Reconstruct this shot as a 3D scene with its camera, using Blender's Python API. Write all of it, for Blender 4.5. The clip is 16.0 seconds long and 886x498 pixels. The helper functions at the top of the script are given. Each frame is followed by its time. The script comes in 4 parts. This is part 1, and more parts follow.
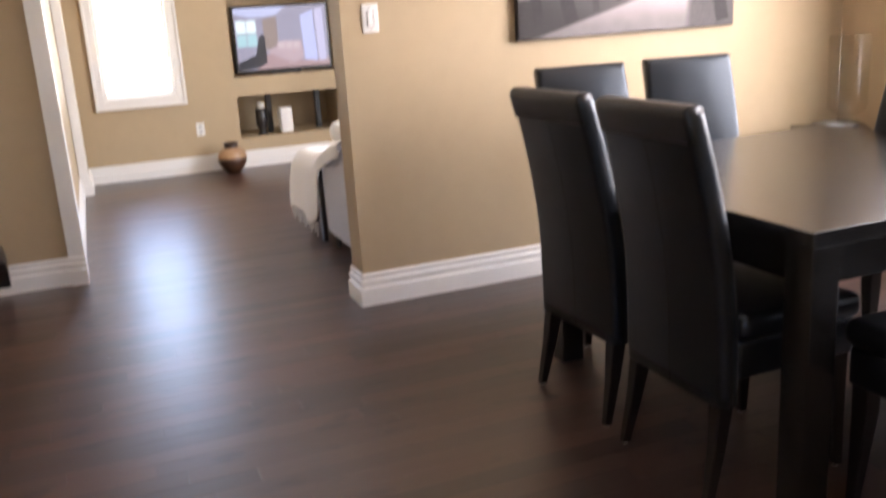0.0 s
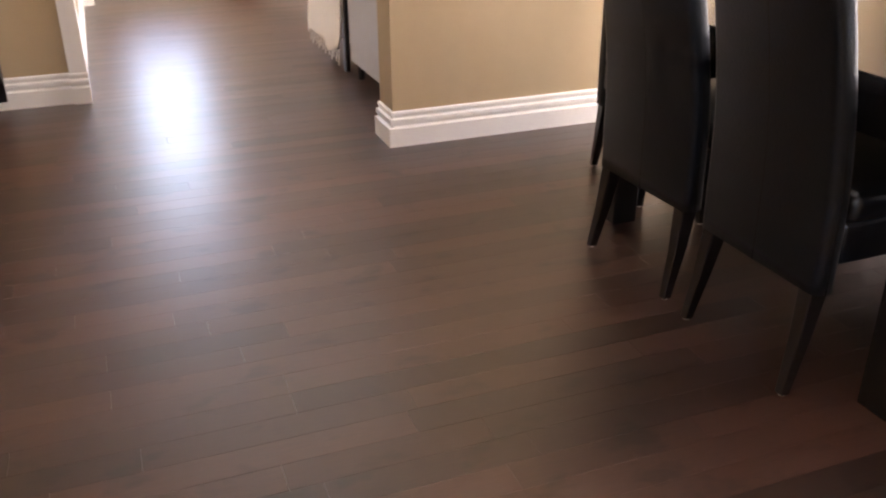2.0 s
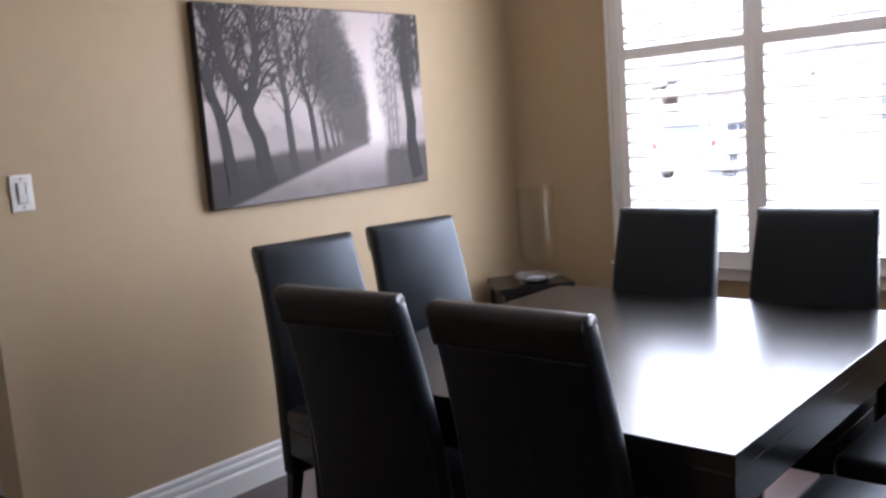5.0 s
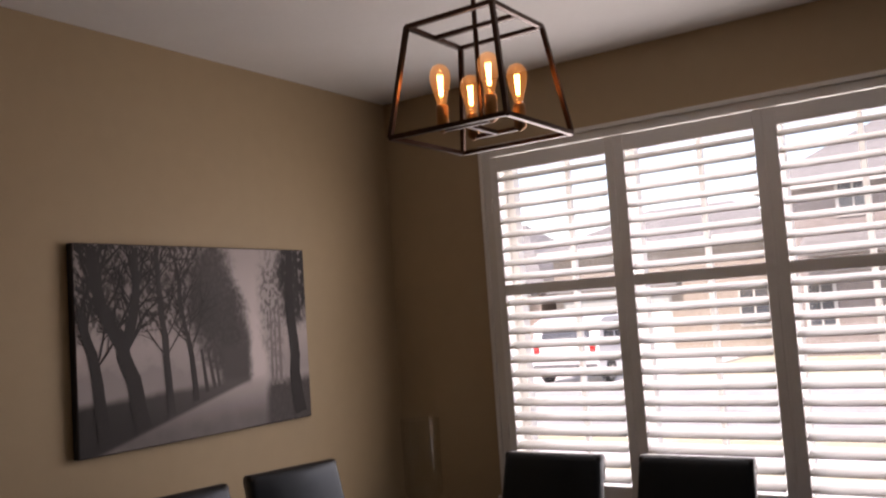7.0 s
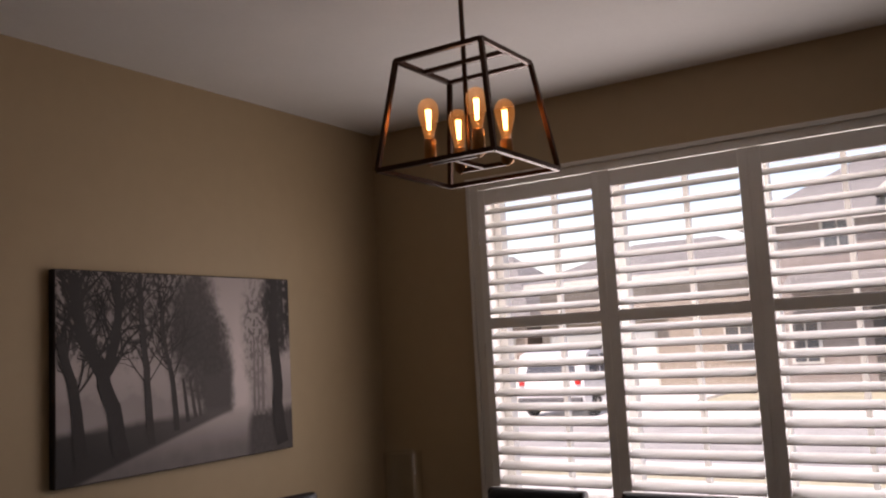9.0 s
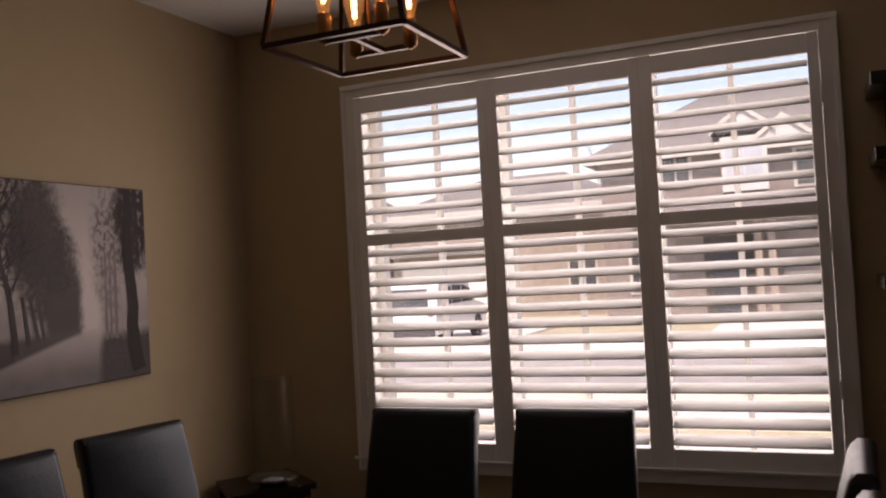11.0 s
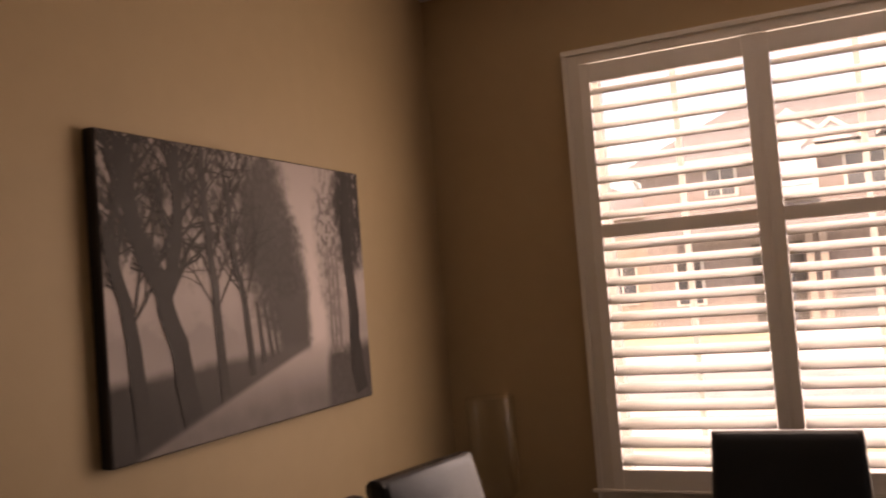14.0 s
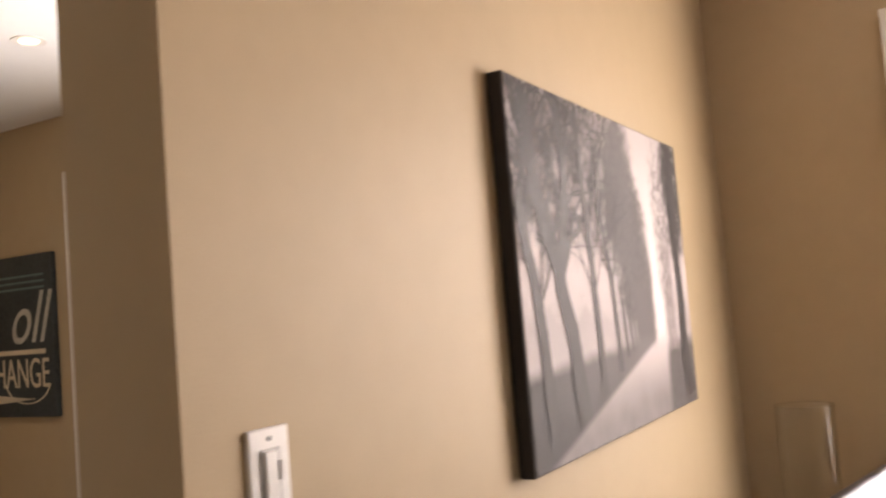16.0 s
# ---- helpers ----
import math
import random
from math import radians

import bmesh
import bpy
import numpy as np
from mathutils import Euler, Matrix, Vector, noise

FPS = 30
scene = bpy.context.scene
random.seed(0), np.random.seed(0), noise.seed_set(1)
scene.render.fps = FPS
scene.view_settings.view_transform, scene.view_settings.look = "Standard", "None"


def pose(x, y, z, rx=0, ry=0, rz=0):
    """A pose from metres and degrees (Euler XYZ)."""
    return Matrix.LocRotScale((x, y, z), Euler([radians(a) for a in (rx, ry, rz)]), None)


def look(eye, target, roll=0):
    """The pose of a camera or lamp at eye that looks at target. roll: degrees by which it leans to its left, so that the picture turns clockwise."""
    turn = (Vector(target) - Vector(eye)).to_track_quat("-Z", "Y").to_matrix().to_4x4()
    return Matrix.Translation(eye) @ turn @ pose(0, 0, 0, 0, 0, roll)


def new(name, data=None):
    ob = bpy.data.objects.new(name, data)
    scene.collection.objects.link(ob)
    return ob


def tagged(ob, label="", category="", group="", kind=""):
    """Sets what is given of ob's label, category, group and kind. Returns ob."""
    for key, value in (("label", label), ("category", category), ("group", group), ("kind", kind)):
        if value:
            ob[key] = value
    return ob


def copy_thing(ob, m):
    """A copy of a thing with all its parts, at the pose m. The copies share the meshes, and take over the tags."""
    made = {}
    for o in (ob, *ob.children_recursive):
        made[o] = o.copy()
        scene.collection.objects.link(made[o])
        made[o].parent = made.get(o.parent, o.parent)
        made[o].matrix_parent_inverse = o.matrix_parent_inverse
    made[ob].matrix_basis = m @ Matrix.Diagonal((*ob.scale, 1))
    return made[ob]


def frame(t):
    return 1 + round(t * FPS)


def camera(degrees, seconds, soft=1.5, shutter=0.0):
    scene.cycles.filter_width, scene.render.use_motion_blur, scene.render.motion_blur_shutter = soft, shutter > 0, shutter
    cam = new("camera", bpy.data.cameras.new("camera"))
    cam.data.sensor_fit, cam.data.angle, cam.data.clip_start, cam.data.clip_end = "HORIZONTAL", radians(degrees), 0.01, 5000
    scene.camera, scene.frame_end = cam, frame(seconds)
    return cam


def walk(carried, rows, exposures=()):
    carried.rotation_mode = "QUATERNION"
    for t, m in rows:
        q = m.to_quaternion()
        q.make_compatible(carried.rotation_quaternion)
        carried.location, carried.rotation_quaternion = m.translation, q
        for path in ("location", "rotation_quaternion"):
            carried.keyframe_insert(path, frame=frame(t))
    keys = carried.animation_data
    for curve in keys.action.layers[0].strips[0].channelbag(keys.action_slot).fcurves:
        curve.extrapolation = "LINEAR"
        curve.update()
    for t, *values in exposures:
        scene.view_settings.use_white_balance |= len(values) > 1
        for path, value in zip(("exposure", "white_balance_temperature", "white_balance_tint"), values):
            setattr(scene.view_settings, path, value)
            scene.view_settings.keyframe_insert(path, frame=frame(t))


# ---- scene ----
cam = camera(53.7, 16.0, 2.1, 0.5)
PATH = [
    (0, (3.647, -0.985, 1.241), (1.842, -0.293, 0.727), -3.7),
    (0.5, (3.533, -1.005, 1.206), (1.773, -0.389, 0.484), -3.0),
    (1, (3.435, -1.012, 1.196), (1.703, -0.441, 0.375), -1.9),
    (1.5, (3.375, -1.012, 1.184), (1.659, -0.433, 0.335), -0.9),
    (2, (3.326, -1.014, 1.186), (1.638, -0.378, 0.323), -0.4),
    (2.5, (3.281, -1.029, 1.187), (1.611, -0.331, 0.337), 0.5),
    (3, (3.123, -1.004, 1.2), (1.428, -0.287, 0.417), -0.8),
    (3.5, (2.953, -0.963, 1.242), (1.214, -0.182, 0.635), -3.6),
    (4, (2.893, -0.94, 1.267), (1.191, -0.003, 0.789), -3.2),
    (4.5, (2.858, -0.949, 1.314), (1.353, 0.312, 0.932), -3.0),
    (5, (2.854, -1.022, 1.362), (1.521, 0.443, 1.084), -4.3),
    (5.2, (2.86, -1.045, 1.377), (1.562, 0.459, 1.144), -4.6),
    (7.5, (2.852, -0.997, 1.553), (1.756, 0.664, 1.76), -3.3),
    (8, (2.857, -1.0, 1.558), (1.763, 0.659, 1.784), -2.8),
    (8.5, (2.851, -0.997, 1.558), (1.757, 0.661, 1.786), -2.9),
    (9, (2.856, -0.998, 1.539), (1.774, 0.67, 1.756), -3.0),
    (9.5, (2.853, -0.989, 1.527), (1.806, 0.705, 1.706), -3.2),
    (10, (2.855, -0.982, 1.498), (1.887, 0.764, 1.61), -2.7),
    (10.2, (2.834, -0.953, 1.491), (1.919, 0.824, 1.572), -2.3),
    (12.5, (2.037, -0.713, 1.447), (1.338, 1.161, 1.494), -4.8),
    (13, (1.876, -0.639, 1.451), (1.135, 1.218, 1.516), -4.7),
    (13.5, (1.713, -0.597, 1.44), (0.925, 1.239, 1.535), -4.3),
    (14, (1.524, -0.638, 1.447), (0.71, 1.186, 1.543), -4.5),
    (14.5, (1.351, -0.701, 1.449), (0.511, 1.111, 1.547), -5.0),
    (15, (1.148, -0.695, 1.434), (0.261, 1.094, 1.546), -5.0),
    (15.5, (0.922, -0.653, 1.449), (-0.016, 1.108, 1.587), -5.3),
    (16, (0.727, -0.65, 1.426), (-0.267, 1.079, 1.573), -4.6),
]
EXPOSURES = [(0, 4.8, 6950, 22), (0.8, 5.25, 7900, 25), (3.0, 5.2, 7800, 25), (4.0, 4.65, 6800, 22), (4.5, 4.45, 6350, 21), (5.2, 3.4, 5950, 18), (7.4, 1.76, 7600, 27), (8.2, 1.52, 7600, 27), (10.2, 1.48, 7800, 27),
             (12.4, 1.02, 9100, 36), (13.2, 1.48, 10000, 37), (14, 2.05, 10800, 38), (15, 2.58, 10500, 37), (15.5, 3.5, 9200, 34), (16, 3.98, 8000, 24)]
walk(cam, [(t, look(e, g, r)) for t, e, g, r in PATH], EXPOSURES)

# ---- world and light ----
world = bpy.data.worlds.new("sky")
scene.world = world
world.use_nodes = True
sky = world.node_tree.nodes.new("ShaderNodeTexSky")
sky.sky_type, sky.sun_disc = "NISHITA", False
sky.sun_elevation, sky.sun_rotation = radians(52.7), radians(182)
world.node_tree.links.new(sky.outputs[0], world.node_tree.nodes["Background"].inputs[0])
world.node_tree.nodes["Background"].inputs[1].default_value = 0.09


def lamp(name, kind, m, energy, color=(1, 1, 1), size=1.0, size_y=1.0):
    data = bpy.data.lights.new(name, kind)
    data.energy, data.color = energy, color
    if kind == "AREA":
        data.shape, data.size, data.size_y = "RECTANGLE", size, size_y
    ob = new(name, data)
    ob.matrix_world = m
    return ob


sun = lamp("sun", "SUN", look((0.6, -16, 21), (0, 0, 0)), 1.7, (1.0, 0.95, 0.88))
sun.data.angle = radians(0.6)
lamp("living_window_light", "AREA", look((-4.66, -0.58, 1.45), (0, -0.58, 1.2)), 0.025, (0.95, 0.97, 1.0), 0.58, 1.4)
# added fill that brightens the living room from an unseen opening
lamp("living_fill_light", "AREA", look((-1.35, 2.6, 1.45), (-1.6, 0, 1.0)), 6.0, (0.86, 0.94, 1.0), 1.5, 1.4)
lamp("dining_window_light", "AREA", look((1.664, 2.84, 1.46), (1.664, 0, 1.46)), 6.5, (0.95, 0.97, 1.0), 1.95, 1.6)
lamp("dining_sky_light", "AREA", look((1.664, 2.685, 1.46), (1.664, 0, 1.46)), 2.3, (0.93, 0.97, 1.0), 1.95, 1.6)
# added lamp inside the room, imitates light the louvres throw up to the ceiling
lamp("louvre_fill_light", "AREA", look((1.664, 2.46, 1.75), (1.664, 0.46, 2.45)), 1.6, (0.95, 0.97, 1.0), 1.95, 0.5)
# added fill on the foyer side; no window is known there
lamp("foyer_fill_light", "AREA", look((4.86, -1.35, 1.75), (0, -0.4, 1.2)), 0.006, (1.0, 0.97, 0.93), 0.65, 1.0)


# ---- materials ----
def mat(name, color, rough=0.5, metal=0.0, vary=0.12, scale=6.0, bump=0.0, bump_scale=60.0, coat=0.0,
        rand=0.0, island=0.0, stretch=(1, 1, 1), spec=0.5, sheen=0.0, rough_vary=0.0, knots=0.0, coat_rough=0.2):
    m = bpy.data.materials.new(name)
    m.use_nodes = True
    nt = m.node_tree
    b = nt.nodes["Principled BSDF"]
    N, L = nt.nodes.new, nt.links.new
    tc = N("ShaderNodeTexCoord")
    mp = N("ShaderNodeMapping")
    mp.inputs["Scale"].default_value = stretch
    L(tc.outputs["Object"], mp.inputs[0])
    n1 = N("ShaderNodeTexNoise")
    n1.inputs["Scale"].default_value, n1.inputs["Detail"].default_value = scale, 6
    L(mp.outputs[0], n1.inputs["Vector"])
    n2 = N("ShaderNodeTexNoise")
    n2.inputs["Scale"].default_value, n2.inputs["Detail"].default_value = scale * 9, 4
    L(mp.outputs[0], n2.inputs["Vector"])
    add = N("ShaderNodeMath")
    add.operation = "ADD"
    L(n1.outputs[0], add.inputs[0])
    L(n2.outputs[0], add.inputs[1])
    rng = N("ShaderNodeMapRange")
    rng.inputs["From Min"].default_value, rng.inputs["From Max"].default_value = 0.6, 1.4
    rng.inputs["To Min"].default_value, rng.inputs["To Max"].default_value = 1 - vary, 1 + vary
    L(add.outputs[0], rng.inputs["Value"])
    value = rng.outputs[0]
    for amount, node, out in ((rand, "ShaderNodeObjectInfo", "Random"), (island, "ShaderNodeNewGeometry", "Random Per Island")):
        if amount:
            info = N(node)
            r2 = N("ShaderNodeMapRange")
            r2.inputs["To Min"].default_value, r2.inputs["To Max"].default_value = 1 - amount, 1 + amount
            L(info.outputs[out], r2.inputs["Value"])
            mul = N("ShaderNodeMath")
            mul.operation = "MULTIPLY"
            L(value, mul.inputs[0])
            L(r2.outputs[0], mul.inputs[1])
            value = mul.outputs[0]
            if rand or island:
                av = N("ShaderNodeVectorMath")
                av.operation = "ADD"
                L(mp.outputs[0], av.inputs[0])
                L(info.outputs[out], av.inputs[1])
                L(av.outputs[0], n1.inputs["Vector"])
    if knots:
        n4 = N("ShaderNodeTexNoise")
        n4.inputs["Scale"].default_value, n4.inputs["Detail"].default_value = 2.4, 3
        km = N("ShaderNodeMapping")
        km.inputs["Scale"].default_value = (4.2, 2.4, 1)
        L(tc.outputs["Object"], km.inputs[0])
        L(km.outputs[0], n4.inputs["Vector"])
        kr = N("ShaderNodeMapRange")
        kr.inputs["From Min"].default_value, kr.inputs["From Max"].default_value = 0.58, 0.68
        kr.inputs["To Min"].default_value, kr.inputs["To Max"].default_value = 1.0, 1 - knots
        L(n4.outputs[0], kr.inputs["Value"])
        km2 = N("ShaderNodeMath")
        km2.operation = "MULTIPLY"
        L(value, km2.inputs[0])
        L(kr.outputs[0], km2.inputs[1])
        value = km2.outputs[0]
    vm = N("ShaderNodeVectorMath")
    vm.operation = "SCALE"
    vm.inputs[0].default_value = color
    L(value, vm.inputs["Scale"])
    L(vm.outputs[0], b.inputs["Base Color"])
    b.inputs["Roughness"].default_value, b.inputs["Metallic"].default_value = rough, metal
    b.inputs["Specular IOR Level"].default_value = spec
    b.inputs["Coat Weight"].default_value = coat
    b.inputs["Coat Roughness"].default_value = coat_rough
    b.inputs["Sheen Weight"].default_value = sheen
    if rough_vary:
        rr = N("ShaderNodeMapRange")
        rr.inputs["From Min"].default_value, rr.inputs["From Max"].default_value = 0.3, 0.7
        rr.inputs["To Min"].default_value, rr.inputs["To Max"].default_value = rough - rough_vary, rough + rough_vary
        L(n1.outputs[0], rr.inputs["Value"])
        L(rr.outputs[0], b.inputs["Roughness"])
    if bump:
        n3 = N("ShaderNodeTexNoise")
        n3.inputs["Scale"].default_value, n3.inputs["Detail"].default_value = bump_scale, 5
        L(mp.outputs[0], n3.inputs["Vector"])
        bp = N("ShaderNodeBump")
        bp.inputs["Strength"].default_value, bp.inputs["Distance"].default_value = bump, 0.01
        L(n3.outputs[0], bp.inputs["Height"])
        L(bp.outputs[0], b.inputs["Normal"])
    return m


def glow(name, color, strength):
    m = bpy.data.materials.new(name)
    m.use_nodes = True
    b = m.node_tree.nodes["Principled BSDF"]
    b.inputs["Base Color"].default_value = (0.01, 0.01, 0.01, 1)
    b.inputs["Emission Color"].default_value = (*color, 1)
    b.inputs["Emission Strength"].default_value = strength
    return m


def glass(name, color=(1, 1, 1), rough=0.02, lit=0.0, edge=0.22, face=0.03):
    """Thin clear glass: lets light through straight and mirrors at a slant. lit: glow of a bulb."""
    m = bpy.data.materials.new(name)
    m.use_nodes = True
    nt = m.node_tree
    nt.nodes.remove(nt.nodes["Principled BSDF"])
    clear, gloss = nt.nodes.new("ShaderNodeBsdfTransparent"), nt.nodes.new("ShaderNodeBsdfGlossy")
    fres, mix = nt.nodes.new("ShaderNodeLayerWeight"), nt.nodes.new("ShaderNodeMixShader")
    power, part_of = nt.nodes.new("ShaderNodeMath"), nt.nodes.new("ShaderNodeMath")
    clear.inputs[0].default_value = (*color, 1)
    gloss.inputs["Roughness"].default_value = rough
    power.operation, power.inputs[1].default_value = "POWER", 4.0
    part_of.operation, part_of.inputs[1].default_value, part_of.inputs[2].default_value = "MULTIPLY_ADD", edge, face
    nt.links.new(fres.outputs["Facing"], power.inputs[0])
    nt.links.new(power.outputs[0], part_of.inputs[0])
    nt.links.new(part_of.outputs[0], mix.inputs[0])
    nt.links.new(clear.outputs[0], mix.inputs[1])
    nt.links.new(gloss.outputs[0], mix.inputs[2])
    last = mix
    if lit:
        last, em = nt.nodes.new("ShaderNodeAddShader"), nt.nodes.new("ShaderNodeEmission")
        em.inputs[0].default_value, em.inputs[1].default_value = (1.0, 0.40, 0.12, 1), lit
        nt.links.new(mix.outputs[0], last.inputs[0])
        nt.links.new(em.outputs[0], last.inputs[1])
    nt.links.new(last.outputs[0], nt.nodes["Material Output"].inputs[0])
    return m


WALL = mat("tan_wall_paint", (0.455, 0.347, 0.216), 0.55, vary=0.03, scale=1.5, bump=0.06, bump_scale=220, spec=0.3)
TRIM = mat("white_trim_paint", (0.80, 0.78, 0.74), 0.35, vary=0.02, bump=0.02)
CEIL = mat("white_ceiling_paint", (0.86, 0.85, 0.83), 0.9, vary=0.02, bump=0.15, bump_scale=150)
SHUT = mat("white_shutter_paint", (0.88, 0.87, 0.85), 0.4, vary=0.02)
FLOOR = mat("espresso_floor", (0.053, 0.0225, 0.0155), 0.42, vary=0.22, scale=2.5, bump=0.02, bump_scale=40, rand=0.5,
            stretch=(6, 0.7, 1), rough_vary=0.04, knots=0.6, coat=0.55, coat_rough=0.29)
FLOOR2 = mat("espresso_floor_joined", (0.053, 0.0225, 0.0155), 0.42, vary=0.22, scale=2.5, bump=0.02, bump_scale=40,
             island=0.5, stretch=(6, 0.7, 1), rough_vary=0.04, knots=0.6, coat=0.55, coat_rough=0.29)
GAP = mat("dark_joint", (0.022, 0.012, 0.009), 0.8)
TILE = mat("pale_tile", (0.72, 0.70, 0.66), 0.2, vary=0.05, scale=2)
LEATHER = mat("black_brown_leather", (0.0034, 0.0039, 0.0056), 0.36, vary=0.25, scale=8, bump=0.10, bump_scale=180, rough_vary=0.06, spec=0.58)
LEATHER.node_tree.nodes["Principled BSDF"].inputs["Specular Tint"].default_value = (0.78, 0.89, 1.0, 1)
# browner and slightly lighter than LEATHER, for the top roll
LEATHER_TOP = mat("brown_top_leather", (0.009, 0.007, 0.0072), 0.38, vary=0.3, scale=8, bump=0.12, bump_scale=140, rough_vary=0.06)
STITCH = mat("pale_stitching", (0.03, 0.026, 0.025), 0.7)
SEAM = mat("leather_seam", (0.007, 0.006, 0.006), 0.6)
LEGWOOD = mat("dark_leg_wood", (0.009, 0.006, 0.006), 0.35, vary=0.3, stretch=(8, 8, 1))
TABLE = mat("black_brown_table", (0.012, 0.010, 0.009), 0.27, vary=0.25, scale=4, bump=0.03, bump_scale=60, stretch=(1, 10, 1), coat=0.25)
IRON = mat("bronze_iron", (0.075, 0.036, 0.022), 0.32, metal=0.9, vary=0.2)
COPPER = mat("warm_brass_socket", (0.45, 0.22, 0.09), 0.35, metal=1.0)
GLASS = glass("clear_glass")
VASEGLASS = glass("thick_vase_glass", (0.95, 0.96, 0.955), edge=0.42, face=0.03)
CUTGLASS = glass("cut_glass", (0.80, 0.83, 0.83), rough=0.15, edge=0.7, face=0.28)
BULB = glass("amber_bulb_glass", (1.0, 0.86, 0.68), lit=0.045, edge=0.35)
FILAMENT = glow("filament", (1.0, 0.50, 0.17), 9.0)
PLASTIC = mat("white_plastic", (0.78, 0.77, 0.74), 0.3, vary=0.01)


# ---- building helpers ----
def part(name, bm, material, parent=None, label="", smooth=False):
    me = bpy.data.meshes.new(name)
    bmesh.ops.recalc_face_normals(bm, faces=bm.faces)
    bm.to_mesh(me)
    bm.free()
    for mm in (material if isinstance(material, (list, tuple)) else (material,)):
        me.materials.append(mm)
    if smooth:
        for p in me.polygons:
            p.use_smooth = True
    ob = new(name, me)
    if parent:
        ob.parent = parent
    if label:
        ob["label"] = label
    return ob


def empty(name, label, category, m=None, group=""):
    ob = new(name)
    ob.empty_display_size = 0.1
    if m is not None:
        ob.matrix_world = m
    return tagged(ob, label, category, group)


def box(x0, x1, y0, y1, z0, z1, bevel=0.0, seg=2, bm=None):
    own = bmesh.new()
    bmesh.ops.create_cube(own, size=1)
    for v in own.verts:
        v.co = Vector(((x0 + x1) / 2 + v.co.x * (x1 - x0), (y0 + y1) / 2 + v.co.y * (y1 - y0), (z0 + z1) / 2 + v.co.z * (z1 - z0)))
    if bevel:
        bmesh.ops.bevel(own, geom=own.edges[:], offset=bevel, segments=seg, profile=0.5, affect="EDGES")
    if bm is None:
        return own
    tmp = bpy.data.meshes.new("tmp")
    own.to_mesh(tmp)
    own.free()
    bm.from_mesh(tmp)
    bpy.data.meshes.remove(tmp)
    return bm


def boxes(rows, bevel=0.0):
    bm = bmesh.new()
    for r in rows:
        box(*r, bevel=bevel, bm=bm)
    return bm


def loft(rings, bm=None, close=True, caps=True):
    bm = bm or bmesh.new()
    rows = [[bm.verts.new(p) for p in ring] for ring in rings]
    n = len(rows[0])
    for a, b in zip(rows, rows[1:]):
        for i in range(n if close else n - 1):
            j = (i + 1) % n
            bm.faces.new((a[i], a[j], b[j], b[i]))
    if caps and close:
        bm.faces.new(rows[0][::-1])
        bm.faces.new(rows[-1])
    return bm


def lathe(profile, n=32, cx=0, cy=0, bm=None, caps=True):
    return loft([[(cx + r * math.cos(2 * math.pi * i / n), cy + r * math.sin(2 * math.pi * i / n), z) for i in range(n)]
                 for r, z in profile], bm, caps=caps)


def rounded(w, d, r, n=3):
    """Outline of a rounded rectangle, w by d, round the origin."""
    pts = []
    for cx, cy, a0 in ((w / 2 - r, d / 2 - r, 0), (-w / 2 + r, d / 2 - r, 90), (-w / 2 + r, -d / 2 + r, 180), (w / 2 - r, -d / 2 + r, 270)):
        for i in range(n + 1):
            a = radians(a0 + 90 * i / n)
            pts.append((cx + r * math.cos(a), cy + r * math.sin(a)))
    return pts


def bar(p, q, w, bm=None, n=4):
    """A straight bar of width w from p to q."""
    p, q = Vector(p), Vector(q)
    d = (q - p).normalized()
    u = d.cross(Vector((0, 0, 1)) if abs(d.z) < 0.9 else Vector((1, 0, 0))).normalized()
    v = d.cross(u)
    ring = [(u * math.cos(a) + v * math.sin(a)) * w * (0.7071 if n == 4 else 0.5)
            for a in (math.pi / n + 2 * math.pi * i / n for i in range(n))]
    return loft([[p + r for r in ring], [q + r for r in ring]], bm)


def structure(name, bm, material, label=""):
    return tagged(part(name, bm, material), label, "", "", "structure")


def base_profile(bm, p, q, nx, ny):
    """A stepped baseboard from p to q along a wall that faces (nx, ny)."""
    prof = [(0, 0), (0.022, 0), (0.022, 0.078), (0.010, 0.086), (0.010, 0.094), (0.017, 0.098), (0.016, 0.114), (0.006, 0.121), (0.006, 0.129), (0.012, 0.133), (0.010, 0.144), (0.003, 0.148), (0, 0.148)]
    return loft([[(c[0] + nx * d, c[1] + ny * d, z) for d, z in prof] for c in (p, q)], bm)


# ---- structure ----
H = 2.693
structure("ceiling", box(-6.2, 5.2, -4.0, 3.0, H, H + 0.25), CEIL, "flat white painted ceiling")
structure("wall_painting", boxes([(-0.17, 0, 0.023, 2.76, 0, H)]), WALL, "tan painted partition wall with a canvas print")
# window wall with its wide opening
WX0, WX1, WZ0, WZ1 = 0.66, 2.67, 0.62, 2.31
structure("wall_window", boxes([(-0.17, WX0, 2.75, 2.95, 0, H), (WX1, 4.9, 2.75, 2.95, 0, H), (WX0, WX1, 2.75, 2.95, 0, WZ0),
                               (WX0, WX1, 2.75, 2.95, WZ1, H)]), WALL, "tan painted outer wall with a wide window")
# the opening from x -2.12 to -0.58 is added for the fill lamp
structure("wall_living_end", boxes([(-6.0, -2.12, 2.48, 2.95, 0, H), (-0.58, -0.17, 2.48, 2.95, 0, H), (-2.12, -0.58, 2.48, 2.95, 0, 0.72), (-2.12, -0.58, 2.48, 2.95, 2.2, H)]), WALL, "tan painted end wall of the living room")
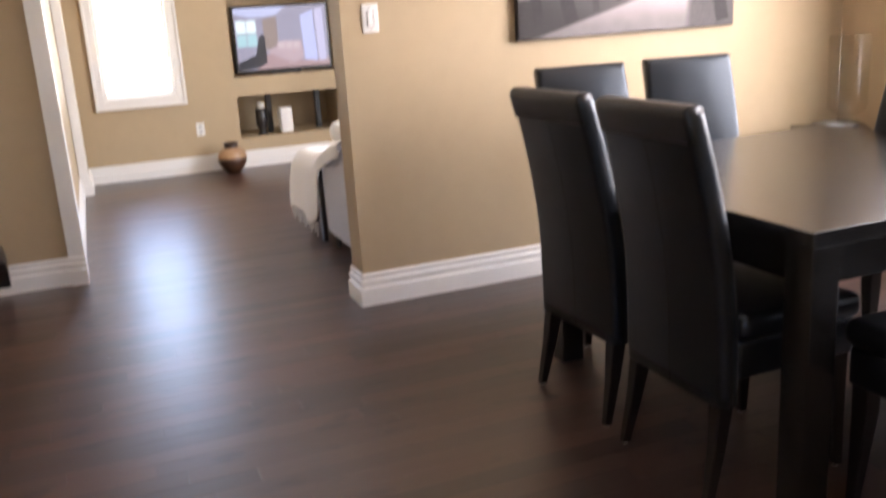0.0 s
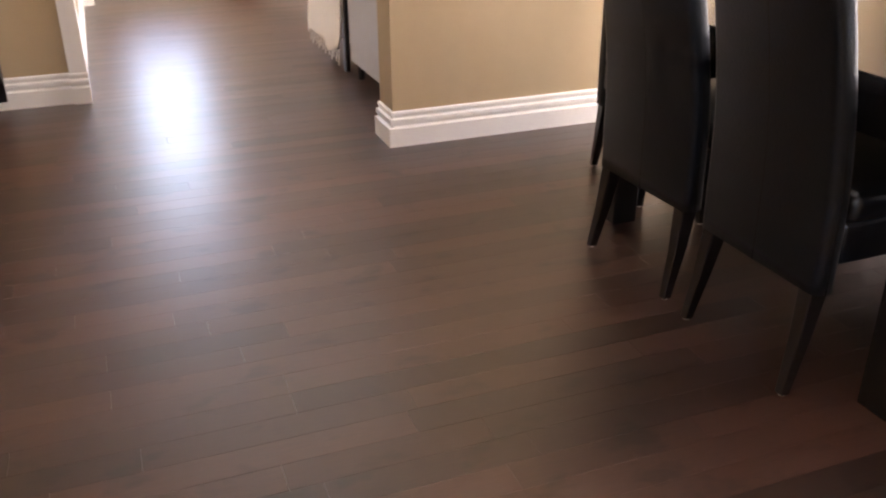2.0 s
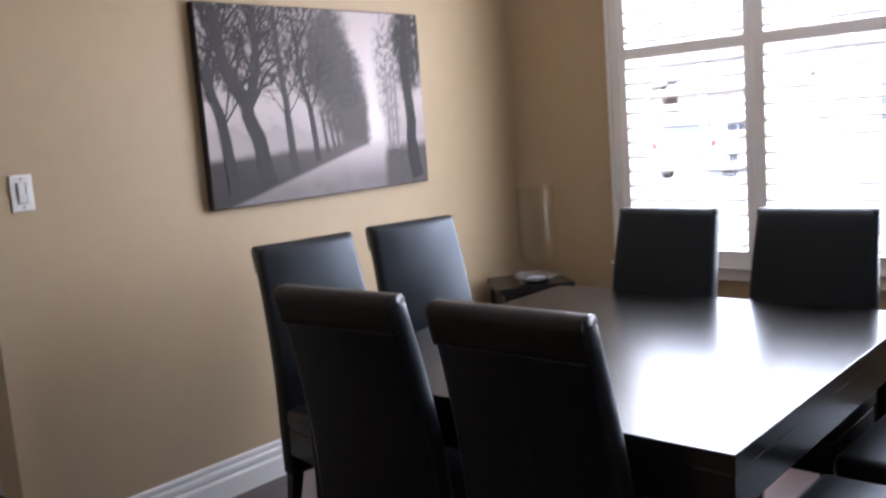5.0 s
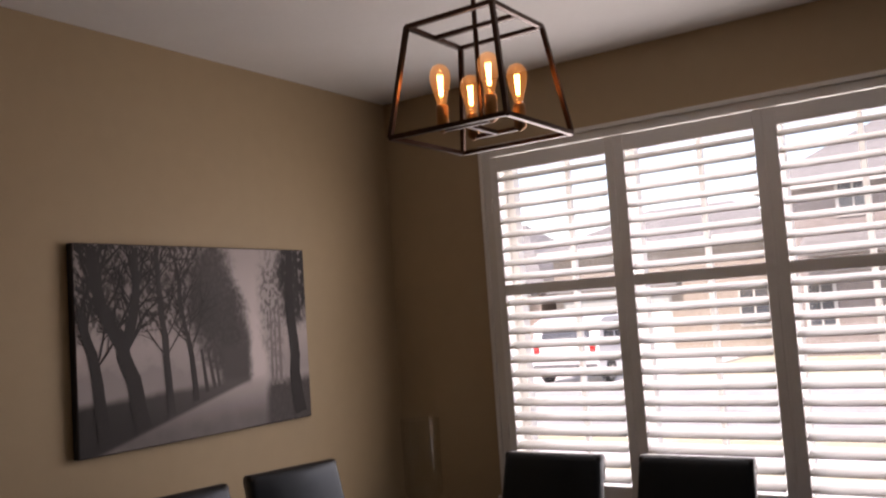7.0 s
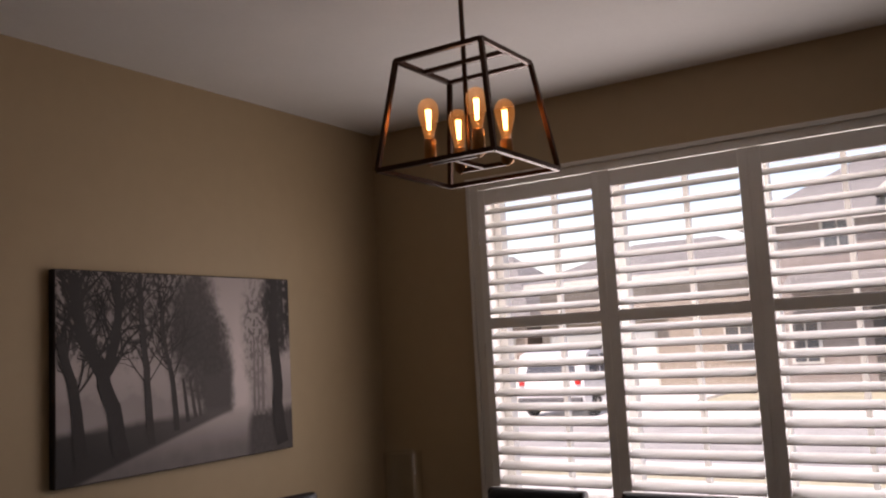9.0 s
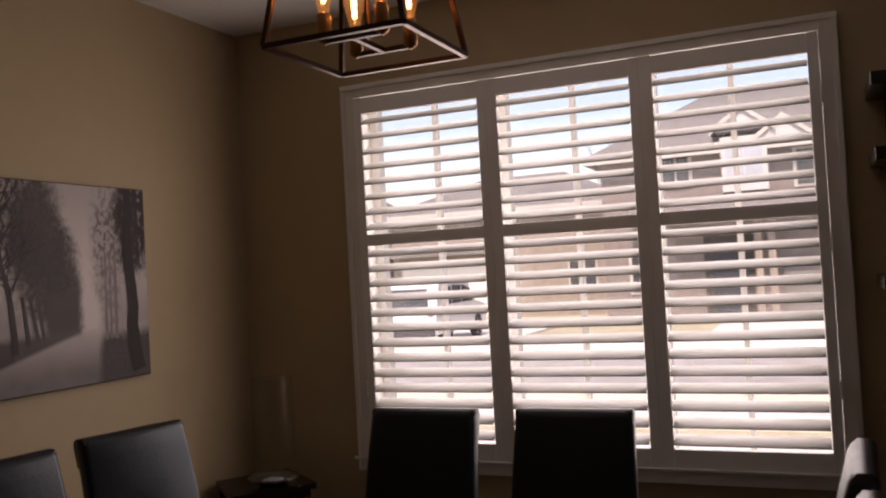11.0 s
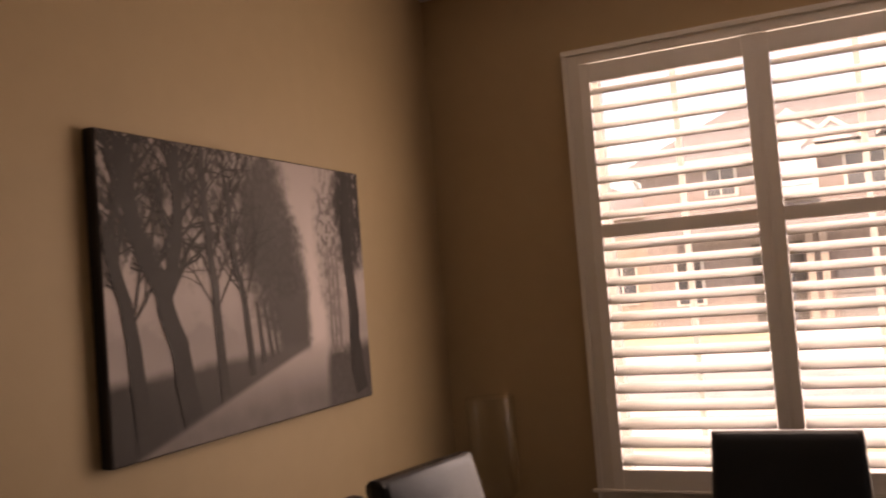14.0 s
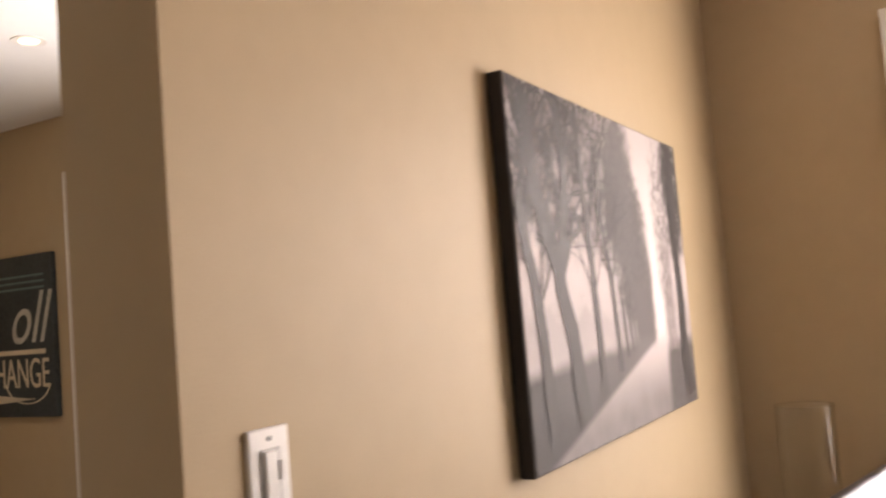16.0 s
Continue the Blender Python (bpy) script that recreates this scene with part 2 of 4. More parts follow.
# far wall with a window and two niches for the television and for ornaments
LWY0, LWY1, LWZ0, LWZ1 = -0.885, -0.27, 0.71, 2.15
FX = -4.547
structure("wall_television", boxes([
    (FX - 0.2, FX, -1.3, LWY0, 0, H), (FX - 0.2, FX, LWY0, LWY1, 0, LWZ0), (FX - 0.2, FX, LWY0, LWY1, LWZ1, H),
    (FX - 0.2, FX, LWY1, 0.243, 0, H), (FX - 0.2, FX, 0.243, 1.25, 0, 0.262), (FX - 0.2, FX, 0.243, 1.25, 0.645, 0.815),
    (FX - 0.2, FX, 0.243, 1.25, 2.25, H), (FX - 0.2, FX, 1.25, 2.48, 0, H)]), WALL, "tan painted wall with two recessed niches")
structure("niche_back", boxes([(FX - 0.80, FX - 0.72, 0.2, 1.3, 0, H)]), WALL, "tan painted back of the wall niches")
structure("niche_side", boxes([(FX - 0.72, FX - 0.2, 0.18, 0.243, 0, H), (FX - 0.72, FX - 0.2, 1.25, 1.32, 0, H),
                              (FX - 0.72, FX - 0.2, 0.243, 1.25, 0.1, 0.262), (FX - 0.72, FX - 0.2, 0.243, 1.25, 0.645, 0.815),
                              (FX - 0.72, FX - 0.2, 0.243, 1.25, 2.25, 2.4)]), WALL, "tan painted sides and shelves of the niches")
# hall side
structure("wall_hall_corner", boxes([(-1.40, -1.2, -4.0, -1.174, 0, H)]), WALL, "tan painted wall beside the opening")
structure("wall_hall", boxes([(-4.0, -1.40, -1.374, -1.174, 0, H), (FX - 0.2, -4.0, -1.30, -1.10, 0, H)]),
          WALL, "tan painted hall wall")
structure("wall_back", boxes([(-1.2, 5.2, -4.2, -4.0, 0, H)]), WALL, "plain tan wall")
# the opening in this unseen wall is added to let daylight in
structure("wall_side", boxes([(4.8, 5.0, -4.0, -1.7, 0, H), (4.8, 5.0, -1.0, 2.75, 0, H), (4.8, 5.0, -1.7, -1.0, 0, 1.2), (4.8, 5.0, -1.7, -1.0, 2.3, H)]),
          WALL, "plain tan wall with an added opening that lets fill light in")
# baseboards
bm = bmesh.new()
base_profile(bm, (0, 0.023), (0, 2.75), 1, 0)
base_profile(bm, (-0.17, 0.023), (0.0, 0.023), 0, -1)
base_profile(bm, (0.0, 2.75), (4.8, 2.75), 0, -1)
base_profile(bm, (-0.17, 0.023), (-0.17, 2.48), -1, 0)
base_profile(bm, (-1.2, -1.222), (-1.2, -4.0), 1, 0)
base_profile(bm, (-1.40, -1.174), (-4.0, -1.174), 0, 1)
base_profile(bm, (-1.179, -1.222), (-1.179, -1.140), 1, 0)
base_profile(bm, (FX, -1.10), (-4.0, -1.10), 0, 1)
base_profile(bm, (-4.0, -1.10), (-4.0, -1.30), 1, 0)
base_profile(bm, (FX, -1.10), (FX, 2.48), 1, 0)
base_profile(bm, (FX, 2.48), (-3.46, 2.48), 0, -1)
base_profile(bm, (-1.2, -4.0), (4.8, -4.0), 0, 1)
for c, z0, z1 in ((0.022, 0, 0.080), (0.010, 0.080, 0.096), (0.017, 0.096, 0.117), (0.006, 0.117, 0.131), (0.010, 0.131, 0.147)):
    box(0.0, c - 0.0003, 0.023 - c + 0.0003, 0.023, z0, z1, bm=bm)
    box(-0.17 - c + 0.0003, -0.17, 0.023 - c + 0.0003, 0.023, z0, z1, bm=bm)
structure("baseboard", bm, TRIM, "white stepped wooden baseboard")
# white casings at the ends of the hall walls
structure("trim", boxes([(-1.2, -1.179, -1.222, -1.140, 0.0, H), (-1.40, -1.201, -1.174, -1.142, 0.0, H), (-4.0, -3.982, -1.17, -1.098, 0.0, H)], 0.003), TRIM, "white casing at the wall ends")
structure("casing_end_door", boxes([(-3.44, -3.36, 2.458, 2.48, 0, 2.37), (-3.36, -2.4, 2.458, 2.48, 2.29, 2.37), (-2.4, -2.32, 2.458, 2.48, 0, 2.37)], 0.003), TRIM,
          "white door casing in the living room")
door2 = structure("door_2", boxes([(-3.36, -2.4, 2.466, 2.479, 0.01, 2.29)]), TRIM, "closed white living room door")

# ---- dining window with shutters ----
win = structure("window_1", boxes([
    (WX0, WX1, 2.86, 2.92, WZ0, WZ0 + 0.05), (WX0, WX1, 2.86, 2.92, WZ1 - 0.05, WZ1), (WX0, WX0 + 0.05, 2.86, 2.92, WZ0, WZ1), (WX1 - 0.05, WX1, 2.86, 2.92, WZ0, WZ1),
    (1.295, 1.36, 2.86, 2.92, WZ0, WZ1), (1.957, 2.022, 2.86, 2.92, WZ0, WZ1)]), TRIM, "white triple window with plantation shutters")
for xa, xb in ((WX0 + 0.05, 1.295), (1.36, 1.957), (2.022, WX1 - 0.05)):
    xm = (xa + xb) / 2
    part("muntin", boxes([(xm - 0.011, xm + 0.011, 2.872, 2.905, WZ0 + 0.05, WZ1 - 0.05)]), TRIM, win)
    pane = part("pane", boxes([(xa, xb, 2.886, 2.890, WZ0 + 0.05, WZ1 - 0.05)]), GLASS, win)
    pane.visible_shadow = False
structure("window_jamb", boxes([(WX0, WX0 + 0.012, 2.752, 2.858, WZ0 + 0.006, WZ1), (WX1 - 0.012, WX1, 2.752, 2.858, WZ0 + 0.006, WZ1), (WX0 + 0.012, WX1 - 0.012, 2.752, 2.858, WZ1 - 0.012, WZ1)]), TRIM, "white jamb lining of the window")
structure("window_reveal", boxes([(WX0 - 0.001, WX1 + 0.001, 2.745, 2.86, WZ0 - 0.004, WZ0 + 0.004)]), TRIM, "white window sill board")
structure("window_casing", boxes([
    (0.605, 0.672, 2.712, 2.75, 0.575, 2.354), (2.655, 2.722, 2.712, 2.75, 0.575, 2.354),
    (0.672, 2.655, 2.712, 2.75, 2.292, 2.354), (0.672, 2.655, 2.712, 2.75, 0.575, 0.632),
    (0.605, 2.722, 2.700, 2.712, 2.330, 2.352), (0.607, 0.628, 2.700, 2.712, 0.577, 2.330), (2.699, 2.720, 2.700, 2.712, 0.577, 2.330),
    (0.590, 2.737, 2.690, 2.712, 0.628, 0.640)], 0.003), TRIM, "white moulded window casing")
for x0, x1 in ((0.713, 1.282), (1.373, 1.943), (2.037, 2.613)):
    shutter = empty("plantation_shutter", "white plantation shutter panel with open louvres in the window", "shutter", group="window shutters")
    for a, b in ((x0 - 0.040, x0), (x1, x1 + 0.040)):
        part("stile", box(a, b, 2.700, 2.728, 0.637, 2.288, 0.003), SHUT, shutter)
    for a, b in ((2.212, 2.286), (1.602, 1.655), (0.639, 0.714)):
        part("rail", box(x0, x1, 2.700, 2.728, a, b, 0.003), SHUT, shutter)
    slat_mesh = None
    for z0, z1, n in ((1.655, 2.212, 8), (0.714, 1.602, 13)):
        step = (z1 - z0) / n
        for i in range(n):
            if slat_mesh is None:
                ring = rounded(0.063, 0.0074, 0.0028, 2)
                sl = part("louvre", loft([[(x, y, z) for y, z in ring] for x in (-(x1 - x0) / 2 + 0.002, (x1 - x0) / 2 - 0.002)]), SHUT, shutter, smooth=True)
                slat_mesh = sl.data
            else:
                sl = new("louvre", slat_mesh)
                sl.parent = shutter
            sl.matrix_local = pose((x0 + x1) / 2, 2.716, z0 + (i + 0.5) * step, 30, 0, 0)
for x0, x1 in ((1.322, 1.333), (1.983, 1.997)):
    structure("shutter_post", boxes([(x0, x1, 2.702, 2.73, 0.637, 2.288)]), SHUT, "white post between shutter panels")
for x in (0.670, 2.655):
    for z in (0.95, 1.5, 2.05):
        tagged(part("hinge", box(x - 0.006, x + 0.006, 2.692, 2.702, z - 0.035, z + 0.035, 0.002), TRIM), "small white shutter hinge on the window frame", "hinge", "shutter hinges")

# ---- living room window ----
lwin = structure("window_2", boxes([
    (FX - 0.14, FX - 0.09, LWY0, LWY1, LWZ0, LWZ0 + 0.035), (FX - 0.14, FX - 0.09, LWY0, LWY1, LWZ1 - 0.035, LWZ1),
    (FX - 0.14, FX - 0.09, LWY0, LWY0 + 0.035, LWZ0, LWZ1), (FX - 0.14, FX - 0.09, LWY1 - 0.035, LWY1, LWZ0, LWZ1)]), TRIM, "bright white-framed living room window")
structure("window_2_jamb", boxes([(FX - 0.09, FX + 0.002, LWY0, LWY0 + 0.016, LWZ0, LWZ1), (FX - 0.09, FX + 0.002, LWY1 - 0.016, LWY1, LWZ0, LWZ1),
                                  (FX - 0.09, FX + 0.002, LWY0 + 0.016, LWY1 - 0.016, LWZ0, LWZ0 + 0.016), (FX - 0.09, FX + 0.002, LWY0 + 0.016, LWY1 - 0.016, LWZ1 - 0.016, LWZ1)]), TRIM, "white jamb lining of the living room window")
structure("window_2_casing", boxes([
    (FX, FX + 0.022, LWY0 - 0.07, LWY0 + 0.005, LWZ0 - 0.08, LWZ1 + 0.08), (FX, FX + 0.022, LWY1 - 0.005, LWY1 + 0.07, LWZ0 - 0.08, LWZ1 + 0.08),
    (FX, FX + 0.022, LWY0 + 0.005, LWY1 - 0.005, LWZ1 - 0.005, LWZ1 + 0.08), (FX, FX + 0.022, LWY0 + 0.005, LWY1 - 0.005, LWZ0 - 0.08, LWZ0 + 0.005),
    (FX + 0.022, FX + 0.034, LWY0 - 0.075, LWY0 - 0.05, LWZ0 - 0.085, LWZ1 + 0.08), (FX + 0.022, FX + 0.034, LWY1 + 0.05, LWY1 + 0.075, LWZ0 - 0.085, LWZ1 + 0.08),
    (FX + 0.022, FX + 0.034, LWY0 - 0.05, LWY1 + 0.05, LWZ0 - 0.085, LWZ0 - 0.06)], 0.003), TRIM, "white moulded casing of the living room window")


# ---- chairs ----
def dining_chair(m, label):
    c = empty("dining_chair", label, "chair", group="chairs round the dining table")
    W = 0.405
    prof = [(0.262, -0.203), (0.30, -0.204), (0.40, -0.206), (0.48, -0.208), (0.56, -0.214), (0.64, -0.224), (0.72, -0.238), (0.80, -0.254), (0.88, -0.273), (0.95, -0.292), (0.99, -0.303)]
    rings = []
    for z, y in prof:
        t = 0.062
        rings.append([(x, y + t / 2 + dy, z) for x, dy in rounded(W + 0.012 - 0.04 * max(0, z - 0.45) / 0.55, t, 0.02)])
    rings.append([(x * 0.985, -0.303 + 0.031 + dy, 1.006) for x, dy in rounded(W - 0.04, 0.045, 0.018)])
    rings.append([(x * 0.96, -0.305 + 0.031 + dy, 1.011) for x, dy in rounded(W - 0.05, 0.025, 0.012)])
    back = part("backrest", loft(rings), LEATHER, c, smooth=True)
    # rolled flap over the top, on the rear side
    rings = [[(x, y, z) for y, z in ((-0.280, 0.925), (-0.2872, 0.924), (-0.2905, 0.934), (-0.2975, 0.960), (-0.3042, 0.985), (-0.3032, 1.001), (-0.290, 1.0128), (-0.262, 1.0128), (-0.250, 1.0))]
             for x in (-W / 2 + 0.016, -W / 2 + 0.024, W / 2 - 0.024, W / 2 - 0.016)]
    roll = part("top_roll", loft(rings), LEATHER_TOP, back, smooth=True)
    part("stitching", bar((-W / 2 + 0.02, -0.2882, 0.9235), (W / 2 - 0.02, -0.2882, 0.9235), 0.0026), STITCH, c)
    bm = bmesh.new()
    for (z0, y0), (z1, y1) in zip(prof[:-1], prof[1:-1] + [(0.925, -0.286)]):
        if z0 < 0.92:
            bar((0.0, y0 + 0.0012, z0), (0.0, y1 + 0.0012, z1), 0.003, bm)
    part("rear_seam", bm, SEAM, back)
    for sx in (-1, 1):
        bm = bmesh.new()
        for (z0, y0), (z1, y1) in zip(prof, prof[1:]):
            bar((sx * (W / 2 + 0.0055 - 0.025 * max(0, z0 - 0.45) / 0.55), y0 + 0.03, z0), (sx * (W / 2 + 0.0055 - 0.025 * max(0, z1 - 0.45) / 0.55), y1 + 0.03, z1), 0.004, bm)
        part("side_seam", bm, SEAM, back)
    part("seat_frame", box(-0.203, 0.203, -0.15, 0.225, 0.325, 0.425, 0.012, 3), LEATHER, c, smooth=True)
    part("seat", box(-0.212, 0.212, -0.147, 0.245, 0.420, 0.492, 0.028, 4), LEATHER, c, smooth=True)
    for sx in (-1, 1):
        for y, foot in ((-0.176, -0.222), (0.19, 0.20)):
            x0, x1 = sx * 0.175, sx * 0.188
            rings = [[(x0 + a * 0.046, y + b * 0.050, 0.34) for a, b in rounded(1, 1, 0.1)], [(x0 + a * 0.044, y + b * 0.048, 0.262) for a, b in rounded(1, 1, 0.1)],
                     [((x0 + x1) / 2 + a * 0.034, y + (foot - y) * 0.40 + b * 0.036, 0.14) for a, b in rounded(1, 1, 0.1)],
                     [(x1 + a * 0.024, foot + b * 0.024, 0.006) for a, b in rounded(1, 1, 0.1)]]
            leg = part("leg", loft(rings), LEGWOOD, c)
            part("foot_glide", lathe([(0.008, 0.0), (0.008, 0.007)], 10, x1, foot), PLASTIC, leg)
    c.matrix_world = m
    return c


CHAIR = "black-brown leather dining chair with dark legs"
first = dining_chair(pose(1.335, 0.535, 0, 0, 0, 3), CHAIR + ", facing the window")
for x, y, turn, more in ((1.838, 0.535, 0, ", facing the window"), (1.362, 1.555, 180, ", back to the window"), (1.875, 1.58, 181, ", back to the window"),
                         (0.763, 0.83, -98, ", against the painting wall"), (0.797, 1.305, -102, ", against the painting wall"),
                         (2.40, 1.31, 88, " on the shelf side"), (2.40, 0.80, 90, " on the shelf side")):
    tagged(copy_thing(first, pose(x, y, 0, 0, 0, turn)), CHAIR + more)

# ---- table ----
table = empty("dining_table", "square black-brown wooden dining table with thick square legs", "table")
TX0, TX1, TY0, TY1 = 0.955, 2.198, 0.449, 1.712
part("tabletop", box(TX0, TX1, TY0, TY1, 0.686, 0.726, 0.003), TABLE, table)
for x in (TX0, TX1 - 0.09):
    for y in (TY0, TY1 - 0.09):
        part("leg", box(x + 0.003, x + 0.087, y + 0.003, y + 0.087, 0, 0.686, 0.003), TABLE, table)
for a in ((TX0 + 0.09, TX1 - 0.09, TY0 + 0.012, TY0 + 0.034), (TX0 + 0.09, TX1 - 0.09, TY1 - 0.034, TY1 - 0.012),
          (TX0 + 0.012, TX0 + 0.034, TY0 + 0.09, TY1 - 0.09), (TX1 - 0.034, TX1 - 0.012, TY0 + 0.09, TY1 - 0.09)):
    part("apron", box(*a, 0.595, 0.686), TABLE, table)

# ---- pendant lamp ----
pend = empty("pendant_lamp", "dark bronze open cage pendant with four glowing filament bulbs", "pendant lamp", pose(1.638, 1.037, 0))
ZB, ZT, RB, RT, BW = 2.013, 2.318, 0.181, 0.136, 0.0125
cor = ((-1, -1), (1, -1), (1, 1), (-1, 1))
for i in range(4):
    a, b = cor[i], cor[(i + 1) % 4]
    part("bottom_bar", bar((a[0] * RB, a[1] * RB, ZB), (b[0] * RB, b[1] * RB, ZB), BW), IRON, pend)
    part("top_bar", bar((a[0] * RT, a[1] * RT, ZT), (b[0] * RT, b[1] * RT, ZT), BW), IRON, pend)
    part("corner_bar", bar((a[0] * RB, a[1] * RB, ZB), (a[0] * RT, a[1] * RT, ZT), BW), IRON, pend)
part("cross_bar", bar((-RT, 0, ZT), (RT, 0, ZT), BW), IRON, pend)
part("rod", bar((0, 0, ZB + 0.03), (0, 0, H - 0.02), 0.014, n=10), IRON, pend)
part("canopy", lathe([(0.055, H - 0.026), (0.06, H - 0.025), (0.065, H - 0.012), (0.065, H)], 24), IRON, pend)
part("socket_arm", boxes([(-0.083, 0.083, -0.083, -0.071, ZB + 0.012, ZB + 0.024), (-0.083, 0.083, 0.071, 0.083, ZB + 0.012, ZB + 0.024), (-0.006, 0.006, -0.071, 0.071, ZB + 0.0122, ZB + 0.0242)]), IRON, pend)
for dx, dy in ((-0.077, -0.077), (0.077, -0.077), (0.077, 0.077), (-0.077, 0.077)):
    sock = part("socket", lathe([(0.004, ZB + 0.01), (0.017, ZB + 0.02), (0.017, ZB + 0.082), (0.014, ZB + 0.086)], 16, dx, dy), COPPER, pend, smooth=True)
    prof = [(0.012, 0.0), (0.014, 0.012), (0.020, 0.035), (0.0265, 0.060), (0.029, 0.078), (0.0265, 0.096), (0.018, 0.108), (0.006, 0.114)]
    part("bulb", lathe([(r, ZB + 0.086 + z) for r, z in prof], 20, dx, dy), BULB, pend, "clear amber bulb", smooth=True)
    bm = bmesh.new()
    for k in range(6):
        a = k * math.pi / 3
        bar((dx + 0.004 * math.cos(a), dy + 0.004 * math.sin(a), ZB + 0.112), (dx + 0.007 * math.cos(a), dy + 0.007 * math.sin(a), ZB + 0.168), 0.0018, bm)
    part("filament", bm, FILAMENT, pend, "glowing orange filament")

# ---- canvas print of a misty avenue ----
CY0, CY1, CZ0, CZ1, CX = 0.826, 2.013, 1.110, 1.877, 0.036
canvas_mat = bpy.data.materials.new("misty_avenue_print")
canvas_mat.use_nodes = True
nt = canvas_mat.node_tree


def calc(op, a, b=0.0, c=0.0):
    """One arithmetic node of the print's material; numbers or sockets."""
    nd = nt.nodes.new("ShaderNodeMath")
    nd.operation = op
    for i, q in enumerate((a, b, c)):
        if isinstance(q, (int, float)):
            nd.inputs[i].default_value = q
        else:
            nt.links.new(q, nd.inputs[i])
    return nd.outputs[0]


def fade(q, lo, hi, a=0.0, b=1.0):
    nd = nt.nodes.new("ShaderNodeMapRange")
    nd.interpolation_type = "SMOOTHSTEP"
    for i, e in ((1, lo), (2, hi), (3, a), (4, b)):
        nd.inputs[i].default_value = e
    nt.links.new(q, nd.inputs[0])
    return nd.outputs[0]


def blend(tone, other, mask):
    return calc("ADD", calc("MULTIPLY", tone, calc("SUBTRACT", 1.0, mask)), calc("MULTIPLY", other, mask))


tc, sep = nt.nodes.new("ShaderNodeTexCoord"), nt.nodes.new("ShaderNodeSeparateXYZ")
nt.links.new(tc.outputs["Generated"], sep.inputs[0])
PU, PV = sep.outputs["Y"], sep.outputs["Z"]


def grain(scale, su, sv, detail=3):
    cmb, nz = nt.nodes.new("ShaderNodeCombineXYZ"), nt.nodes.new("ShaderNodeTexNoise")
    nt.links.new(calc("MULTIPLY", PU, su), cmb.inputs[0])
    nt.links.new(calc("MULTIPLY", PV, sv), cmb.inputs[1])
    nt.links.new(cmb.outputs[0], nz.inputs["Vector"])
    nz.inputs["Scale"].default_value, nz.inputs["Detail"].default_value = scale, detail
    return nz.outputs[0]


SOFT, FINE, LACE = grain(9, 1.5, 1.0, 5), grain(46, 1.5, 0.8, 3), grain(30, 1.9, 0.75, 4)
ROUGHEN = calc("ADD", calc("MULTIPLY", calc("SUBTRACT", SOFT, 0.5), 0.9), calc("MULTIPLY", calc("SUBTRACT", FINE, 0.5), 0.55))


def mass(u0, v0, ru, rv, soft=0.25, rag=1.0):
    """A soft ragged patch round (u0, v0)."""
    du = calc("DIVIDE", calc("SUBTRACT", PU, u0), ru)
    dv = calc("DIVIDE", calc("SUBTRACT", PV, v0), rv)
    d = calc("SQRT", calc("ADD", calc("MULTIPLY", du, du), calc("MULTIPLY", dv, dv)))
    return fade(calc("MULTIPLY_ADD", ROUGHEN, rag, d), 1 - soft, 1 + soft, 1.0, 0.0)


lacy = fade(LACE, 0.43, 0.53)
dense = fade(LACE, 0.52, 0.68)
tone = fade(PV, 0.25, 0.62, 0.35, 0.50)
tone = blend(tone, 0.40, fade(PV, 0.75, 1.05))
tone = blend(tone, 0.33, calc("MULTIPLY", fade(calc("MULTIPLY_ADD", SOFT, -0.35, PV), 0.17, 0.24, 1.0, 0.0), fade(PU, 0.45, 0.6, 1.0, 0.0)))
tone = blend(tone, 0.62, mass(0.742, 0.42, 0.06, 0.28, 0.7, 0.2))
# crowns of the near trees: twigs with light between them
crown = calc("MULTIPLY", fade(calc("MULTIPLY_ADD", ROUGHEN, 0.16, PV), 0.50, 0.66), fade(calc("MULTIPLY_ADD", ROUGHEN, 0.10, PU), 0.55, 0.63, 1.0, 0.0))
tone = blend(tone, blend(0.055, 0.41, lacy), calc("MULTIPLY", crown, 0.92))
# far trees closing up over the road
for u0, v0, ru, rv, value, soft in ((0.665, 0.47, 0.036, 0.20, 0.15, 0.5), (0.625, 0.50, 0.068, 0.27, 0.085, 0.4), (0.565, 0.60, 0.085, 0.28, 0.062, 0.35), (0.50, 0.70, 0.085, 0.26, 0.062, 0.4),
                                    (0.535, 0.86, 0.085, 0.16, 0.075, 0.5), (0.39, 0.80, 0.10, 0.22, 0.07, 0.6), (0.06, 0.84, 0.10, 0.22, 0.07, 0.7), (0.22, 0.86, 0.12, 0.18, 0.09, 0.7)):
    tone = blend(tone, calc("MULTIPLY_ADD", FINE, 0.05, value - 0.025), calc("MULTIPLY", mass(u0, v0, ru, rv, soft), 0.92 if u0 > 0.45 else 0.28))
tone = blend(tone, 0.085, calc("MULTIPLY", fade(PU, 0.545, 0.585), calc("MULTIPLY", fade(PU, 0.675, 0.70, 1.0, 0.0), fade(PV, 0.42, 0.50, 1.0, 0.0))))
# trees on the other side
tone = blend(tone, blend(0.16, 0.38, lacy), mass(0.82, 0.70, 0.065, 0.29, 0.5, 0.8))
tone = blend(tone, blend(0.24, 0.36, lacy), calc("MULTIPLY", mass(0.825, 0.38, 0.04, 0.25, 0.6, 0.5), 0.8))
tone = blend(tone, blend(0.035, 0.24, dense), mass(0.945, 0.84, 0.095, 0.28, 0.3, 0.7))
tone = blend(tone, 0.04, calc("MULTIPLY", mass(0.92, 0.80, 0.045, 0.26, 0.5, 0.8), 0.8))
